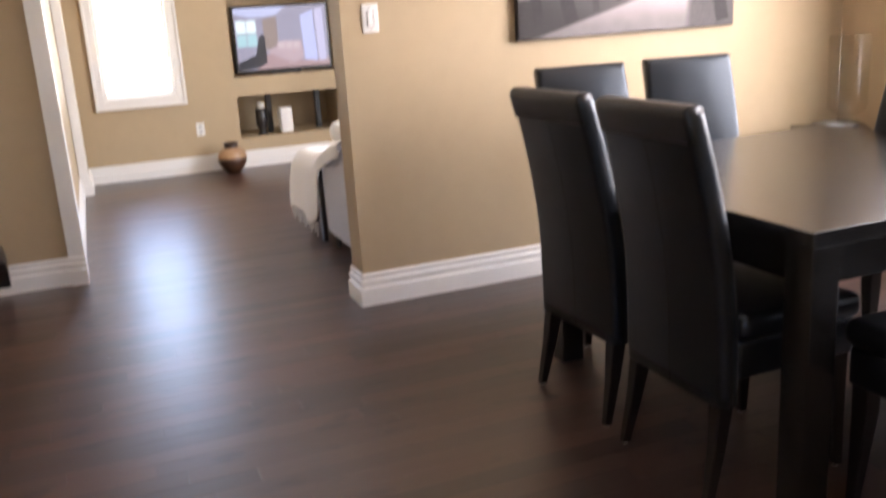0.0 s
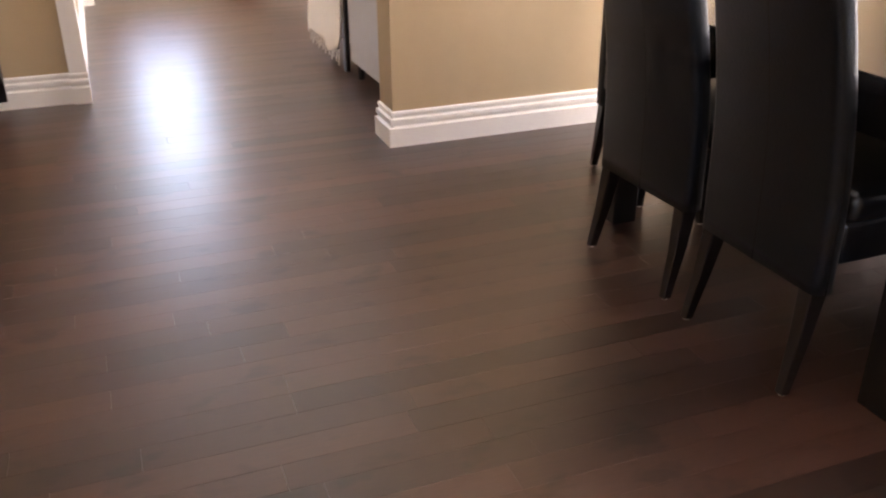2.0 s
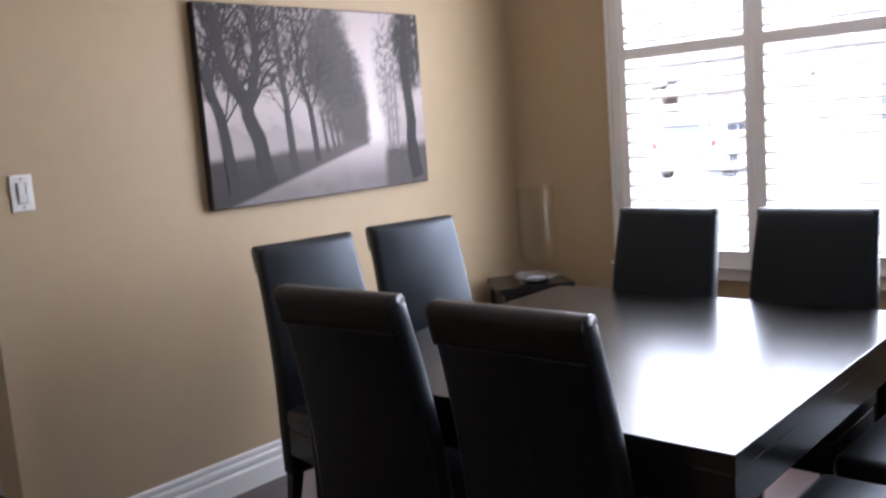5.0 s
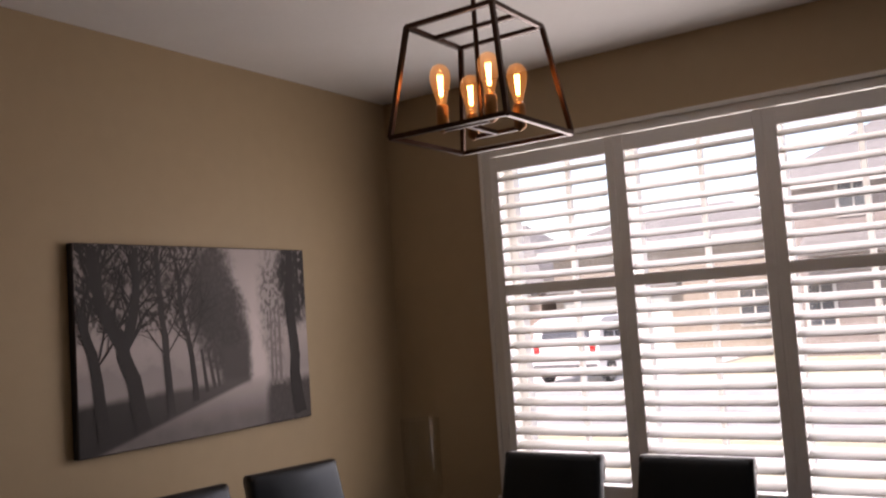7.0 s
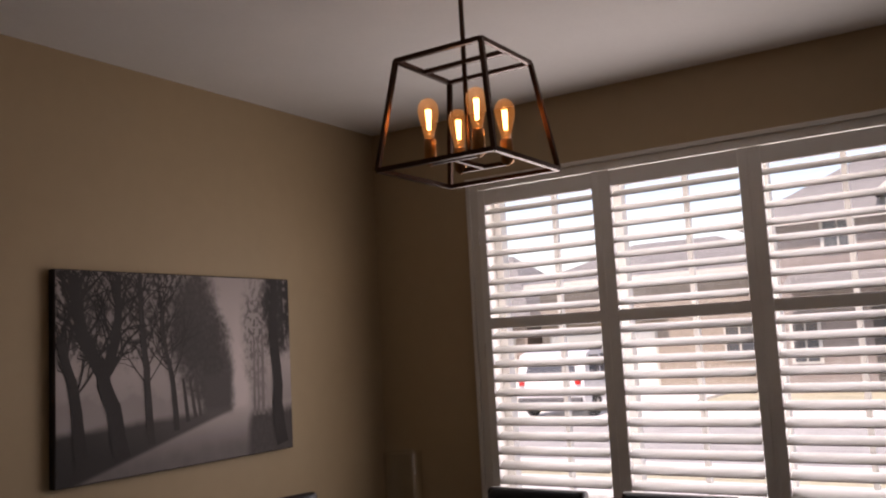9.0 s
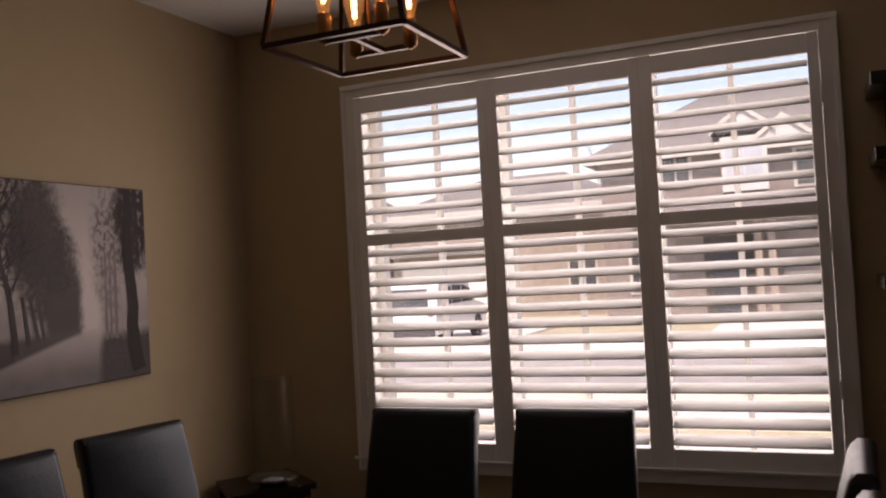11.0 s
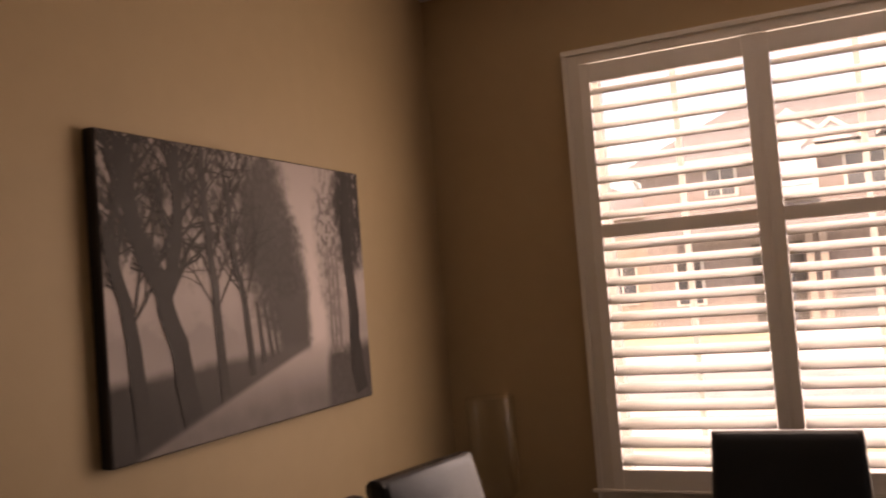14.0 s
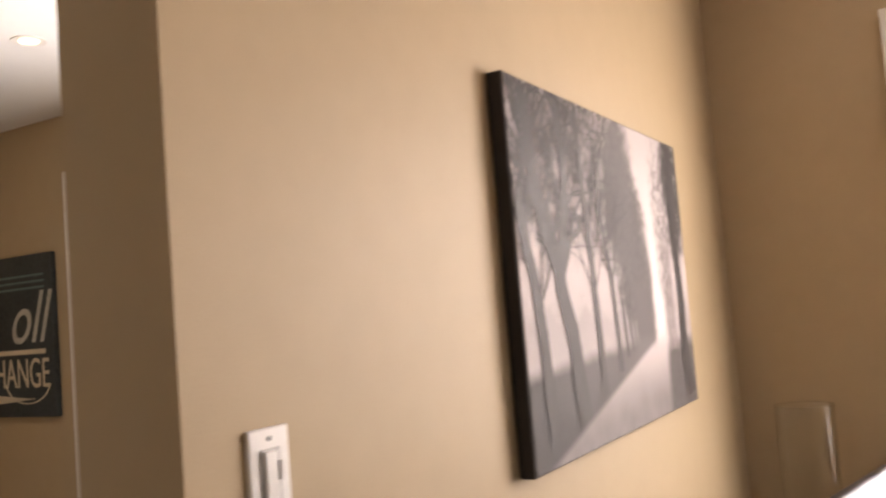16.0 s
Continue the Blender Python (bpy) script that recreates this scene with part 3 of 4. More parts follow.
# verge, road and the dark foot of the far side
edge = calc("MULTIPLY_ADD", PU, -0.06, PV)
verge = fade(calc("MULTIPLY_ADD", SOFT, 0.03, edge), 0.225, 0.275, 1.0, 0.0)
verge = calc("MULTIPLY", verge, fade(PU, 0.68, 0.71, 1.0, 0.0))
tone = blend(tone, blend(0.035, 0.11, fade(calc("ADD", calc("MULTIPLY", PU, 0.6), PV), 0.15, 0.68)), verge)
road = calc("MULTIPLY", fade(calc("MULTIPLY_ADD", PU, -0.416, PV), -0.042, -0.014, 1.0, 0.0), fade(PV, 0.22, 0.31, 1.0, 0.0))
tone = blend(tone, blend(calc("MULTIPLY_ADD", SOFT, 0.10, 0.12), 0.48, fade(PV, 0.03, 0.30)), road)
foot = calc("MULTIPLY", fade(calc("MULTIPLY_ADD", ROUGHEN, 0.03, calc("MULTIPLY_ADD", PV, -0.08, PU)), 0.745, 0.785), fade(calc("MULTIPLY_ADD", ROUGHEN, 0.06, PV), 0.20, 0.28, 1.0, 0.0))
tone = blend(tone, blend(0.05, 0.10, FINE), foot)
weave = nt.nodes.new("ShaderNodeVectorMath")
weave.operation = "SCALE"
weave.inputs[0].default_value = (1.12, 0.98, 0.965)
nt.links.new(tone, weave.inputs["Scale"])
nt.links.new(weave.outputs[0], nt.nodes["Principled BSDF"].inputs["Base Color"])
nt.nodes["Principled BSDF"].inputs["Roughness"].default_value = 0.55
nt.nodes["Principled BSDF"].inputs["Specular IOR Level"].default_value = 0.2


def ink(v, name):
    return mat(name, (v * 1.08, v * 0.93, v * 0.92), 0.55, vary=0.2, scale=12, spec=0.2)


INK = [ink(v, "print_ink") for v in (0.034, 0.047, 0.064, 0.085, 0.23)]
EDGE = mat("canvas_edge", (0.02, 0.016, 0.016), 0.7)
picture = empty("canvas_print", "wide canvas print of a misty tree-lined road on the wall", "picture", pose(0, 0, 0))
part("canvas", box(0.002, CX - 0.0015, CY0, CY1, CZ0, CZ1, 0.004), EDGE, picture, "dark wrapped canvas edge")
part("print_background", boxes([(CX - 0.0025, CX - 0.0005, CY0 + 0.006, CY1 - 0.004, CZ0 + 0.004, CZ1 - 0.004)]), canvas_mat, picture)


def on_canvas(u, v, k):
    u, v = min(max(u, 0.006), 0.995), min(max(v, 0.006), 0.994)
    return (CX + 0.00009 * k, CY0 + u * (CY1 - CY0), CZ0 + v * (CZ1 - CZ0))


jitter = random.Random(2)


def flat(bm, pts, k):
    k = k + jitter.random() * 0.9
    vs = [bm.verts.new(on_canvas(u, v, k)) for u, v in pts]
    try:
        bm.faces.new(vs)
    except ValueError:
        pass


AR = (CZ1 - CZ0) / (CY1 - CY0)


def stroke(bm, u0, v0, u1, v1, w0, w1, k):
    du, dv = u1 - u0, (v1 - v0) * AR
    n = math.hypot(du, dv) or 1
    px, py = -dv / n, du / n / AR
    eu, ev = du / n * w1 * 0.5, dv / n / AR * w1 * 0.5
    u0, v0, u1, v1 = u0 - eu, v0 - ev, u1 + eu, v1 + ev
    flat(bm, [(u0 + px * w0, v0 + py * w0), (u0 - px * w0, v0 - py * w0), (u1 - px * w1, v1 - py * w1), (u1 + px * w1, v1 + py * w1)], k)


def branch(bm, rng, u, v, ang, length, w, depth, k):
    n = 3
    for i in range(n):
        a2 = ang + rng.uniform(-0.22, 0.22)
        u2, v2 = u + math.sin(a2) * length / n, v + math.cos(a2) * length / n / AR
        stroke(bm, u, v, u2, v2, w * (1 - 0.25 * i / n), w * (1 - 0.25 * (i + 1) / n), k)
        u, v, ang = u2, v2, a2
        if depth > 0 and i > 0:
            s = rng.choice((-1, 1))
            branch(bm, rng, u, v, ang + s * rng.uniform(0.35, 0.9), length * rng.uniform(0.5, 0.72), w * 0.5, depth - 1, k)
    if depth > 0 and v < 1.02:
        for s in (-1, 1):
            branch(bm, rng, u, v, ang + s * rng.uniform(0.15, 0.55), length * rng.uniform(0.55, 0.8), w * 0.6, depth - 1, k)


bm = bmesh.new()
for u, w in ((0.801, 0.006), (0.822, 0.005), (0.845, 0.008)):
    stroke(bm, u, 0.22, u + 0.004, 0.66, w, w * 0.6, 5)
part("printed_tree", bm, INK[4], picture)

TREES = (
    (3, 3, 0.006, ((0.546, 0.255), (0.531, 0.428), (0.522, 0.50))), (3, 3, 0.007, ((0.525, 0.25), (0.512, 0.36), (0.502, 0.46))), (2, 3, 0.007, ((0.491, 0.235), (0.483, 0.34), (0.473, 0.45))),
    (1, 5, 0.010, ((0.443, 0.20), (0.435, 0.365), (0.425, 0.482), (0.406, 0.586), (0.391, 0.747), (0.385, 0.88))),
    (1, 5, 0.013, ((0.341, 0.15), (0.331, 0.349), (0.327, 0.519), (0.316, 0.662), (0.307, 0.82), (0.303, 0.978))),
    (0, 5, 0.026, ((0.228, 0.11), (0.207, 0.27), (0.181, 0.395), (0.163, 0.505), (0.127, 0.589), (0.093, 0.684), (0.075, 0.818), (0.066, 0.965))),
    (0, 5, 0.017, ((0.168, 0.49), (0.196, 0.598), (0.214, 0.69), (0.220, 0.80), (0.222, 0.973))),
    (0, 5, 0.020, ((0.088, 0.09), (0.080, 0.20), (0.072, 0.33), (0.056, 0.475), (0.031, 0.588), (0.012, 0.68))),
    (0, 3, 0.027, ((0.938, 0.06), (0.925, 0.17), (0.918, 0.274), (0.920, 0.473), (0.906, 0.67), (0.912, 0.82), (0.918, 0.97))))
for seed, (tone, depth, w, line) in enumerate(TREES):
    bm, r2, k = bmesh.new(), random.Random(seed + 3), 7 + 1.6 * seed
    m = len(line)
    for i, ((u, v), (u2, v2)) in enumerate(zip(line, line[1:])):
        wa, wb = w * (1.15 - 0.62 * i / m), w * (1.15 - 0.62 * (i + 1) / m)
        um, vm = (u + u2) / 2 + r2.uniform(-0.25, 0.25) * w, (v + v2) / 2
        stroke(bm, u, v, um, vm, wa, (wa + wb) / 2, k)
        stroke(bm, um, vm, u2, v2, (wa + wb) / 2, wb, k)
        if v2 > 0.46 and depth > 3:
            for s in (-1, 1, -1, 1, -1):
                branch(bm, r2, um if r2.random() < 0.5 else u2, vm if r2.random() < 0.5 else v2, s * r2.uniform(0.12, 0.8), r2.uniform(0.08, 0.16), max(w * 0.19, 0.0022), depth - 4, k)
    part("printed_tree", bm, INK[tone], picture)

# ---- wall fittings ----
sw = empty("light_switch", "white plastic dimmer switch plate on the tan wall", "light switch")
part("plate", box(0.0, 0.007, 0.116, 0.187, 1.192, 1.308, 0.003), PLASTIC, sw)
part("rocker_frame", box(0.007, 0.0095, 0.135, 0.168, 1.216, 1.284, 0.001), mat("grey_plastic", (0.48, 0.47, 0.46), 0.4), sw)
part("rocker", box(0.008, 0.013, 0.138, 0.160, 1.219, 1.281, 0.002), PLASTIC, sw)
part("slider", box(0.009, 0.015, 0.1615, 0.166, 1.245, 1.268, 0.001), PLASTIC, sw)
for z in (1.205, 1.295):
    part("screw", lathe([(0.003, 0), (0.003, 0.0015)], 8), LEGWOOD, sw).matrix_local = pose(0.007, 0.1515, z, 0, 90, 0)
ol = empty("wall_outlet", "white electrical outlet low on the living room wall", "outlet")
part("plate", box(FX, FX + 0.006, -0.148, -0.076, 0.33, 0.445, 0.002), PLASTIC, ol)
for z in (0.365, 0.412):
    part("socket", box(FX + 0.005, FX + 0.008, -0.128, -0.096, z - 0.014, z + 0.014, 0.003), mat("socket_grey", (0.5, 0.5, 0.48), 0.4), ol)
dl = empty("downlight", "small white recessed ceiling light in the living room", "ceiling light", pose(-2.476, 1.613, H))
part("rim", lathe([(0.045, -0.001), (0.07, -0.004), (0.07, 0.0)], 24, caps=True), TRIM, dl)
part("lens", lathe([(0.04, -0.006), (0.042, -0.002)], 20), glow("warm_lens", (1.0, 0.85, 0.6), 0.2), dl)

# ---- corner side table with glass ----
st = empty("side_table", "small dark wooden side table in the room corner", "side table")
FOUR = ((0.29, 2.17), (0.52, 2.47), (0.225, 2.70), (0.03, 2.40))
part("top", loft([[(x, y, z) for x, y in FOUR] for z in (0.545, 0.572)]), TABLE, st)
for x, y in ((0.285, 2.215), (0.465, 2.462), (0.23, 2.65), (0.075, 2.405)):
    part("leg", box(x - 0.018, x + 0.018, y - 0.018, y + 0.018, 0, 0.545, 0.002), TABLE, st)
part("apron", loft([[(0.287, 2.20, z), (0.485, 2.465, z), (0.228, 2.668, z), (0.06, 2.402, z)] for z in (0.47, 0.545)]), TABLE, st)
hv = empty("glass_hurricane_vase", "tall clear glass hurricane vase on the side table", "vase", pose(0.246, 2.560, 0.572))
part("vessel", lathe([(0.060, 0.0), (0.062, 0.006), (0.030, 0.016), (0.018, 0.030), (0.022, 0.045), (0.060, 0.060), (0.086, 0.085), (0.088, 0.12), (0.090, 0.425)], 40, caps=False), VASEGLASS, hv, smooth=True)
part("rim", lathe([(0.0905, 0.423), (0.0905, 0.427), (0.0875, 0.427), (0.0875, 0.423)], 40, caps=False), VASEGLASS, hv, smooth=True)
part("foot", lathe([(0.010, 0.0), (0.061, 0.0), (0.062, 0.005), (0.02, 0.018), (0.005, 0.03)], 32), VASEGLASS, hv, smooth=True)
hv.scale = (1.06, 1.06, 1.05)
dish = empty("glass_dish", "shallow clear cut-glass dish on the side table", "dish", pose(0.352, 2.388, 0.572))
dish.scale = (1.2, 1.2, 1.2)
part("bowl", lathe([(0.045, 0.0), (0.05, 0.004), (0.085, 0.022), (0.098, 0.034), (0.094, 0.036), (0.080, 0.026), (0.045, 0.010), (0.008, 0.009)], 28), CUTGLASS, dish, smooth=True)
part("pebbles", boxes([(-0.03 + 0.02 * i, -0.012 + 0.02 * i, -0.03 + 0.013 * j, -0.014 + 0.013 * j, 0.012, 0.026) for i in range(3) for j in range(4)], 0.004),
     mat("pale_pebble", (0.34, 0.35, 0.35), 0.25), dish)

# ---- dark open shelf beside the window ----
shelf = empty("open_shelf", "black-brown open shelving unit beside the window", "shelf")
for y in (2.38, 2.70):
    for x in (2.86, 3.50):
        part("upright", box(x, x + 0.04, y, y + 0.04, 0, 2.05, 0.002), TABLE, shelf)
for z in (0.08, 0.49, 0.92, 1.35, 1.78, 2.03):
    part("shelf_board", box(2.80, 3.60, 2.37, 2.745, z - 0.022, z + 0.022, 0.002), TABLE, shelf)

# ---- living room things ----
tv = empty("television", "flat black television in the wall niche showing a bright room", "television")
part("body", box(FX - 0.20, FX - 0.10, 0.29, 1.19, 0.835, 1.44, 0.006), mat("black_plastic", (0.012, 0.012, 0.013), 0.25), tv)
part("stand", box(FX - 0.24, FX - 0.06, 0.60, 0.88, 0.815, 0.836, 0.004), mat("black_stand", (0.012, 0.012, 0.013), 0.25), tv)
scr = part("screen", box(FX - 0.1005, FX - 0.098, 0.312, 1.168, 0.868, 1.418), glow("screen_pale", (0.36, 0.38, 0.52), 0.032), tv)


def patch(name, a, b, c, d, color, s, k):
    part(name, box(FX - 0.0985, FX - 0.0975 + 0.0004 * k, 0.312 + a * 0.856, 0.312 + b * 0.856, 0.868 + c * 0.55, 0.868 + d * 0.55), glow("screen_" + name, color, s * 0.040), scr)


def shape(name, pts, color, s, k):
    bm = loft([[(x, 0.312 + a * 0.856, 0.868 + c * 0.55) for a, c in pts] for x in (FX - 0.0985, FX - 0.0975 + 0.0004 * k)])
    part(name, bm, glow("screen_" + name, color, s * 0.040), scr)


shape("screen_ceiling", ((0, 0.92), (0.16, 0.84), (0.44, 0.86), (0.56, 1.0), (0, 1.0)), (0.52, 0.62, 0.92), 0.9, 1)
shape("screen_floor", ((0.2, 0.0), (1.0, 0.0), (1.0, 0.10), (0.72, 0.10), (0.40, 0.24), (0.2, 0.24)), (0.46, 0.33, 0.36), 0.8, 1)
shape("screen_wall", ((0.30, 0.30), (0.45, 0.36), (0.45, 0.86), (0.30, 0.80)), (0.38, 0.32, 0.30), 0.7, 1)
for a in (0.015, 0.125):
    patch("screen_window", a, a + 0.10, 0.60, 0.80, (0.62, 0.82, 0.88), 1.2, 2)
    patch("screen_window", a, a + 0.10, 0.38, 0.58, (0.36, 0.66, 0.74), 1.0, 2)
shape("screen_curtain", ((0.73, 0.12), (0.87, 0.08), (0.85, 0.92), (0.71, 0.84)), (0.46, 0.55, 0.90), 1.0, 2)
shape("screen_curtain", ((0.885, 0.08), (0.97, 0.08), (0.96, 0.95), (0.87, 0.92)), (0.56, 0.60, 0.86), 0.9, 2)
shape("screen_sofa", ((0.34, 0.26), (0.60, 0.06), (0.72, 0.16), (0.70, 0.44), (0.44, 0.44), (0.42, 0.34), (0.34, 0.31)), (0.50, 0.41, 0.47), 0.9, 3)
for a in (0.45, 0.53, 0.61):
    shape("screen_cushion", ((a, 0.32), (a + 0.065, 0.31), (a + 0.07, 0.42), (a + 0.005, 0.43)), (0.62, 0.55, 0.60), 0.9, 4)
shape("screen_chair", ((0.0, 0.0), (0.22, 0.03), (0.31, 0.10), (0.31, 0.50), (0.28, 0.58), (0.24, 0.50), (0.20, 0.24), (0.0, 0.12)), (0.03, 0.035, 0.07), 0.3, 5)

pot = empty("pottery_vase", "squat round tan and brown pottery vase on the floor", "vase", pose(-4.30, 0.105, 0))
part("belly", lathe([(0.055, 0.0), (0.062, 0.006), (0.100, 0.055), (0.124, 0.105), (0.127, 0.140)], 32), mat("dark_glaze", (0.06, 0.025, 0.012), 0.3, vary=0.3), pot, "dark brown glazed lower belly", smooth=True)
part("shoulder", lathe([(0.127, 0.140), (0.122, 0.170), (0.100, 0.205), (0.066, 0.226)], 32, caps=False), mat("tan_glaze", (0.36, 0.21, 0.11), 0.4, vary=0.35), pot, "tan shoulder", smooth=True)
part("neck", lathe([(0.066, 0.226), (0.058, 0.240), (0.062, 0.262), (0.072, 0.272), (0.064, 0.272), (0.050, 0.25), (0.050, 0.15)], 32, caps=False), mat("dark_neck_glaze", (0.05, 0.025, 0.015), 0.3), pot, smooth=True)

nb = tagged(part("candle_holder", lathe([(0.05, 0.262), (0.055, 0.27), (0.03, 0.30), (0.045, 0.33), (0.055, 0.36), (0.055, 0.50), (0.045, 0.51)], 20, FX - 0.16, 0.475), mat("black_ceramic", (0.015, 0.013, 0.013), 0.3), smooth=True),
            "black ceramic candle holder in the wall niche", "candle holder")
tagged(part("candle", lathe([(0.036, 0.5105), (0.036, 0.565), (0.01, 0.57)], 16, FX - 0.16, 0.475), mat("ivory_wax", (0.7, 0.66, 0.58), 0.5), smooth=True), "short ivory candle on the black holder", "candle")
tagged(part("white_vase", box(FX - 0.22, FX - 0.10, 0.64, 0.76, 0.263, 0.50, 0.02, 3), PLASTIC, smooth=True), "square white ceramic vase in the wall niche", "vase")
for y, h in ((0.555, 0.37), (1.03, 0.36)):
    tagged(part("speaker_column", box(FX - 0.34, FX - 0.28, y, y + 0.05, 0.263, 0.263 + h, 0.004), mat("speaker_black", (0.012, 0.012, 0.012), 0.4)), "slim black column at the back of the wall niche", "speaker", "niche columns")

# sofa with a throw
FAB = mat("pale_grey_fabric", (0.47, 0.48, 0.52), 0.9, vary=0.08, scale=30, bump=0.3, bump_scale=400, sheen=0.3)
CREAM = mat("cream_knit", (0.84, 0.82, 0.78), 0.95, vary=0.06, scale=40, bump=0.5, bump_scale=160, sheen=0.3)
sofa = empty("sofa", "pale grey fabric sofa with its arm end towards the opening", "sofa")


def arm_rings(y):
    return [(-1.13, y, 0.10), (-1.14, y, 0.40), (-1.12, y, 0.46), (-1.05, y, 0.505), (-0.85, y, 0.565), (-0.66, y, 0.63), (-0.45, y, 0.665), (-0.30, y, 0.65), (-0.24, y, 0.60), (-0.22, y, 0.10)]


for y0 in (0.155, 2.03):
    part("arm", loft([arm_rings(y0 + d) if 0.01 < d < 0.15 else [(x * 0.985 - 0.01, y, z * 0.985 + 0.002) for x, y, z in arm_rings(y0 + d)] for d in (0, 0.012, 0.148, 0.16)]), FAB, sofa, smooth=False)
part("seat_base", box(-1.15, -0.24, 0.316, 2.03, 0.12, 0.32, 0.02, 2), FAB, sofa)
for y0 in (0.32, 1.175):
    part("seat_cushion", box(-1.18, -0.52, y0, y0 + 0.85, 0.321, 0.46, 0.05, 4), FAB, sofa, smooth=True)
    part("back_cushion", box(-0.56, -0.34, y0, y0 + 0.85, 0.461, 0.74, 0.06, 4), FAB, sofa, smooth=True)
part("backrest", box(-0.36, -0.24, 0.316, 2.03, 0.32, 0.68, 0.03, 3), FAB, sofa, smooth=True)
for x in (-1.10, -0.30):
    for y in (0.20, 2.14):
        part("leg", lathe([(0.016, 0), (0.024, 0.125)], 12, x, y), LEGWOOD, sofa)
# low chaise end beyond the arm, and the throw that hangs over its side
part("chaise", box(-1.93, -1.18, 0.20, 0.95, 0.12, 0.40, 0.05, 3), FAB, sofa, smooth=True)
for y in (0.26, 0.88):
    part("leg", lathe([(0.016, 0), (0.024, 0.125)], 12, -1.86, y), LEGWOOD, sofa)
bm = bmesh.new()
tops = ((-0.66, 0.685), (-0.80, 0.658), (-0.95, 0.620), (-1.08, 0.570), (-1.16, 0.548), (-1.26, 0.532), (-1.38, 0.520), (-1.50, 0.520), (-1.62, 0.515), (-1.74, 0.505), (-1.84, 0.48), (-1.92, 0.435), (-1.97, 0.36))
rows = []
for i, (x, zt) in enumerate(tops):
    hang = 0.10 if x > -1.2 else 0.44 - 0.03 * abs(i - 7)
    row = []
    for j in range(15):
        if j < 5:
            y, z = 0.50 - 0.08 * j, zt + 0.008 * math.sin(j + i)
        else:
            f = (j - 4) / 10
            y, z = 0.155 - 0.03 * min(1, f * 4) - 0.016 * math.sin(i * 2.1) * f, zt - 0.01 - hang * f
        row.append(bm.verts.new((x - (0.07 * (j - 4) / 10 if j > 4 and x < -1.8 else 0), y + 0.012 * noise.noise((x * 6, z * 5, 0)), max(z, 0.04))))
    rows.append(row)
for a, b in zip(rows, rows[1:]):
    for j in range(14):
        bm.faces.new((a[j], a[j + 1], b[j + 1], b[j]))
throw = tagged(part("throw_blanket", bm, CREAM, smooth=True), "cream knitted throw draped over the sofa arm", "blanket")
so = throw.modifiers.new("thick", "SOLIDIFY")
so.thickness = 0.014
ss = throw.modifiers.new("soft", "SUBSURF")
ss.levels = ss.render_levels = 1
for j in range(14):
    x = -1.27 - 0.05 * j
    part("fringe", bar((x, 0.128, 0.13), (x + 0.006, 0.122, 0.045 + 0.012 * (j % 3)), 0.006), CREAM, throw)

part("folded_end", box(-0.98, -0.60, 0.17, 0.44, 0.62, 0.735, 0.045, 4), CREAM, throw, smooth=True)
part("arm_post", box(-1.195, -1.15, 0.132, 0.158, 0.03, 0.50, 0.006), LEGWOOD, sofa, "dark wooden post at the arm's end")

# sign on the living room end wall
sign = empty("sign_canvas", "black canvas sign with cream lettering on the living room wall", "sign")
part("canvas", box(-4.16, -3.555, 2.445, 2.479, 1.035, 1.945, 0.004), mat("black_canvas", (0.028, 0.036, 0.038), 0.6, vary=0.5, scale=4), sign)
CREAM_INK = mat("cream_ink", (0.62, 0.54, 0.40), 0.6, vary=0.15)


def words(text, x, z, size, material, shear=0.0, narrow=1.0):
    cu = bpy.data.curves.new("lettering", "FONT")
    cu.body, cu.size, cu.extrude, cu.shear, cu.align_x = text, size, 0.001, shear, "RIGHT"
    tmp = bpy.data.objects.new("lettering", cu)
    scene.collection.objects.link(tmp)
    me = bpy.data.meshes.new_from_object(tmp.evaluated_get(bpy.context.evaluated_depsgraph_get()))
    bpy.data.objects.remove(tmp)
    me.materials.append(material)
    ob = new("lettering", me)
    ob.parent = sign
    ob.matrix_local = pose(x, 2.443, z, 90, 0, 0) @ Matrix.Diagonal((narrow, 1, 1, 1))


words("oll", -3.62, 1.45, 0.42, mat("white_ink", (0.46, 0.45, 0.40), 0.6, vary=0.3, scale=9), 0.4, 0.8)
words("CHANGE", -3.60, 1.20, 0.235, CREAM_INK, 0.0, 0.62)
part("band", boxes([(-4.14, -3.63, 2.4435, 2.4445, 1.385, 1.412)]), CREAM_INK, sign)
part("ribbon", loft([[(x, y, 1.165 - 0.03 * k), (x, y, 1.105 + 0.035 * k)] for k, x in ((0, -4.14), (1, -3.74)) for y in (2.443,)], close=False, caps=False), CREAM_INK, sign)
bm = bmesh.new()
for i in range(16):
    a0, a1 = math.pi * (1.05 + 0.9 * i / 16), math.pi * (1.05 + 0.9 * (i + 1) / 16)
    bar((-3.80 + 0.2 * math.cos(a0), 2.443, 1.24 + 0.13 * math.sin(a0)), (-3.80 + 0.2 * math.cos(a1), 2.443, 1.24 + 0.13 * math.sin(a1)), 0.006, bm)
part("swash", bm, CREAM_INK, sign)
bm = boxes([(-4.1, -3.62, 2.4435, 2.4445, 1.75 + 0.035 * i, 1.762 + 0.035 * i) for i in range(3)])
part("ink_bars", bm, mat("teal_ink", (0.10, 0.17, 0.17), 0.6), sign)

# curved dark bench in the hall
bench = empty("bench", "dark wooden bench with curved end on the hall floor", "bench")


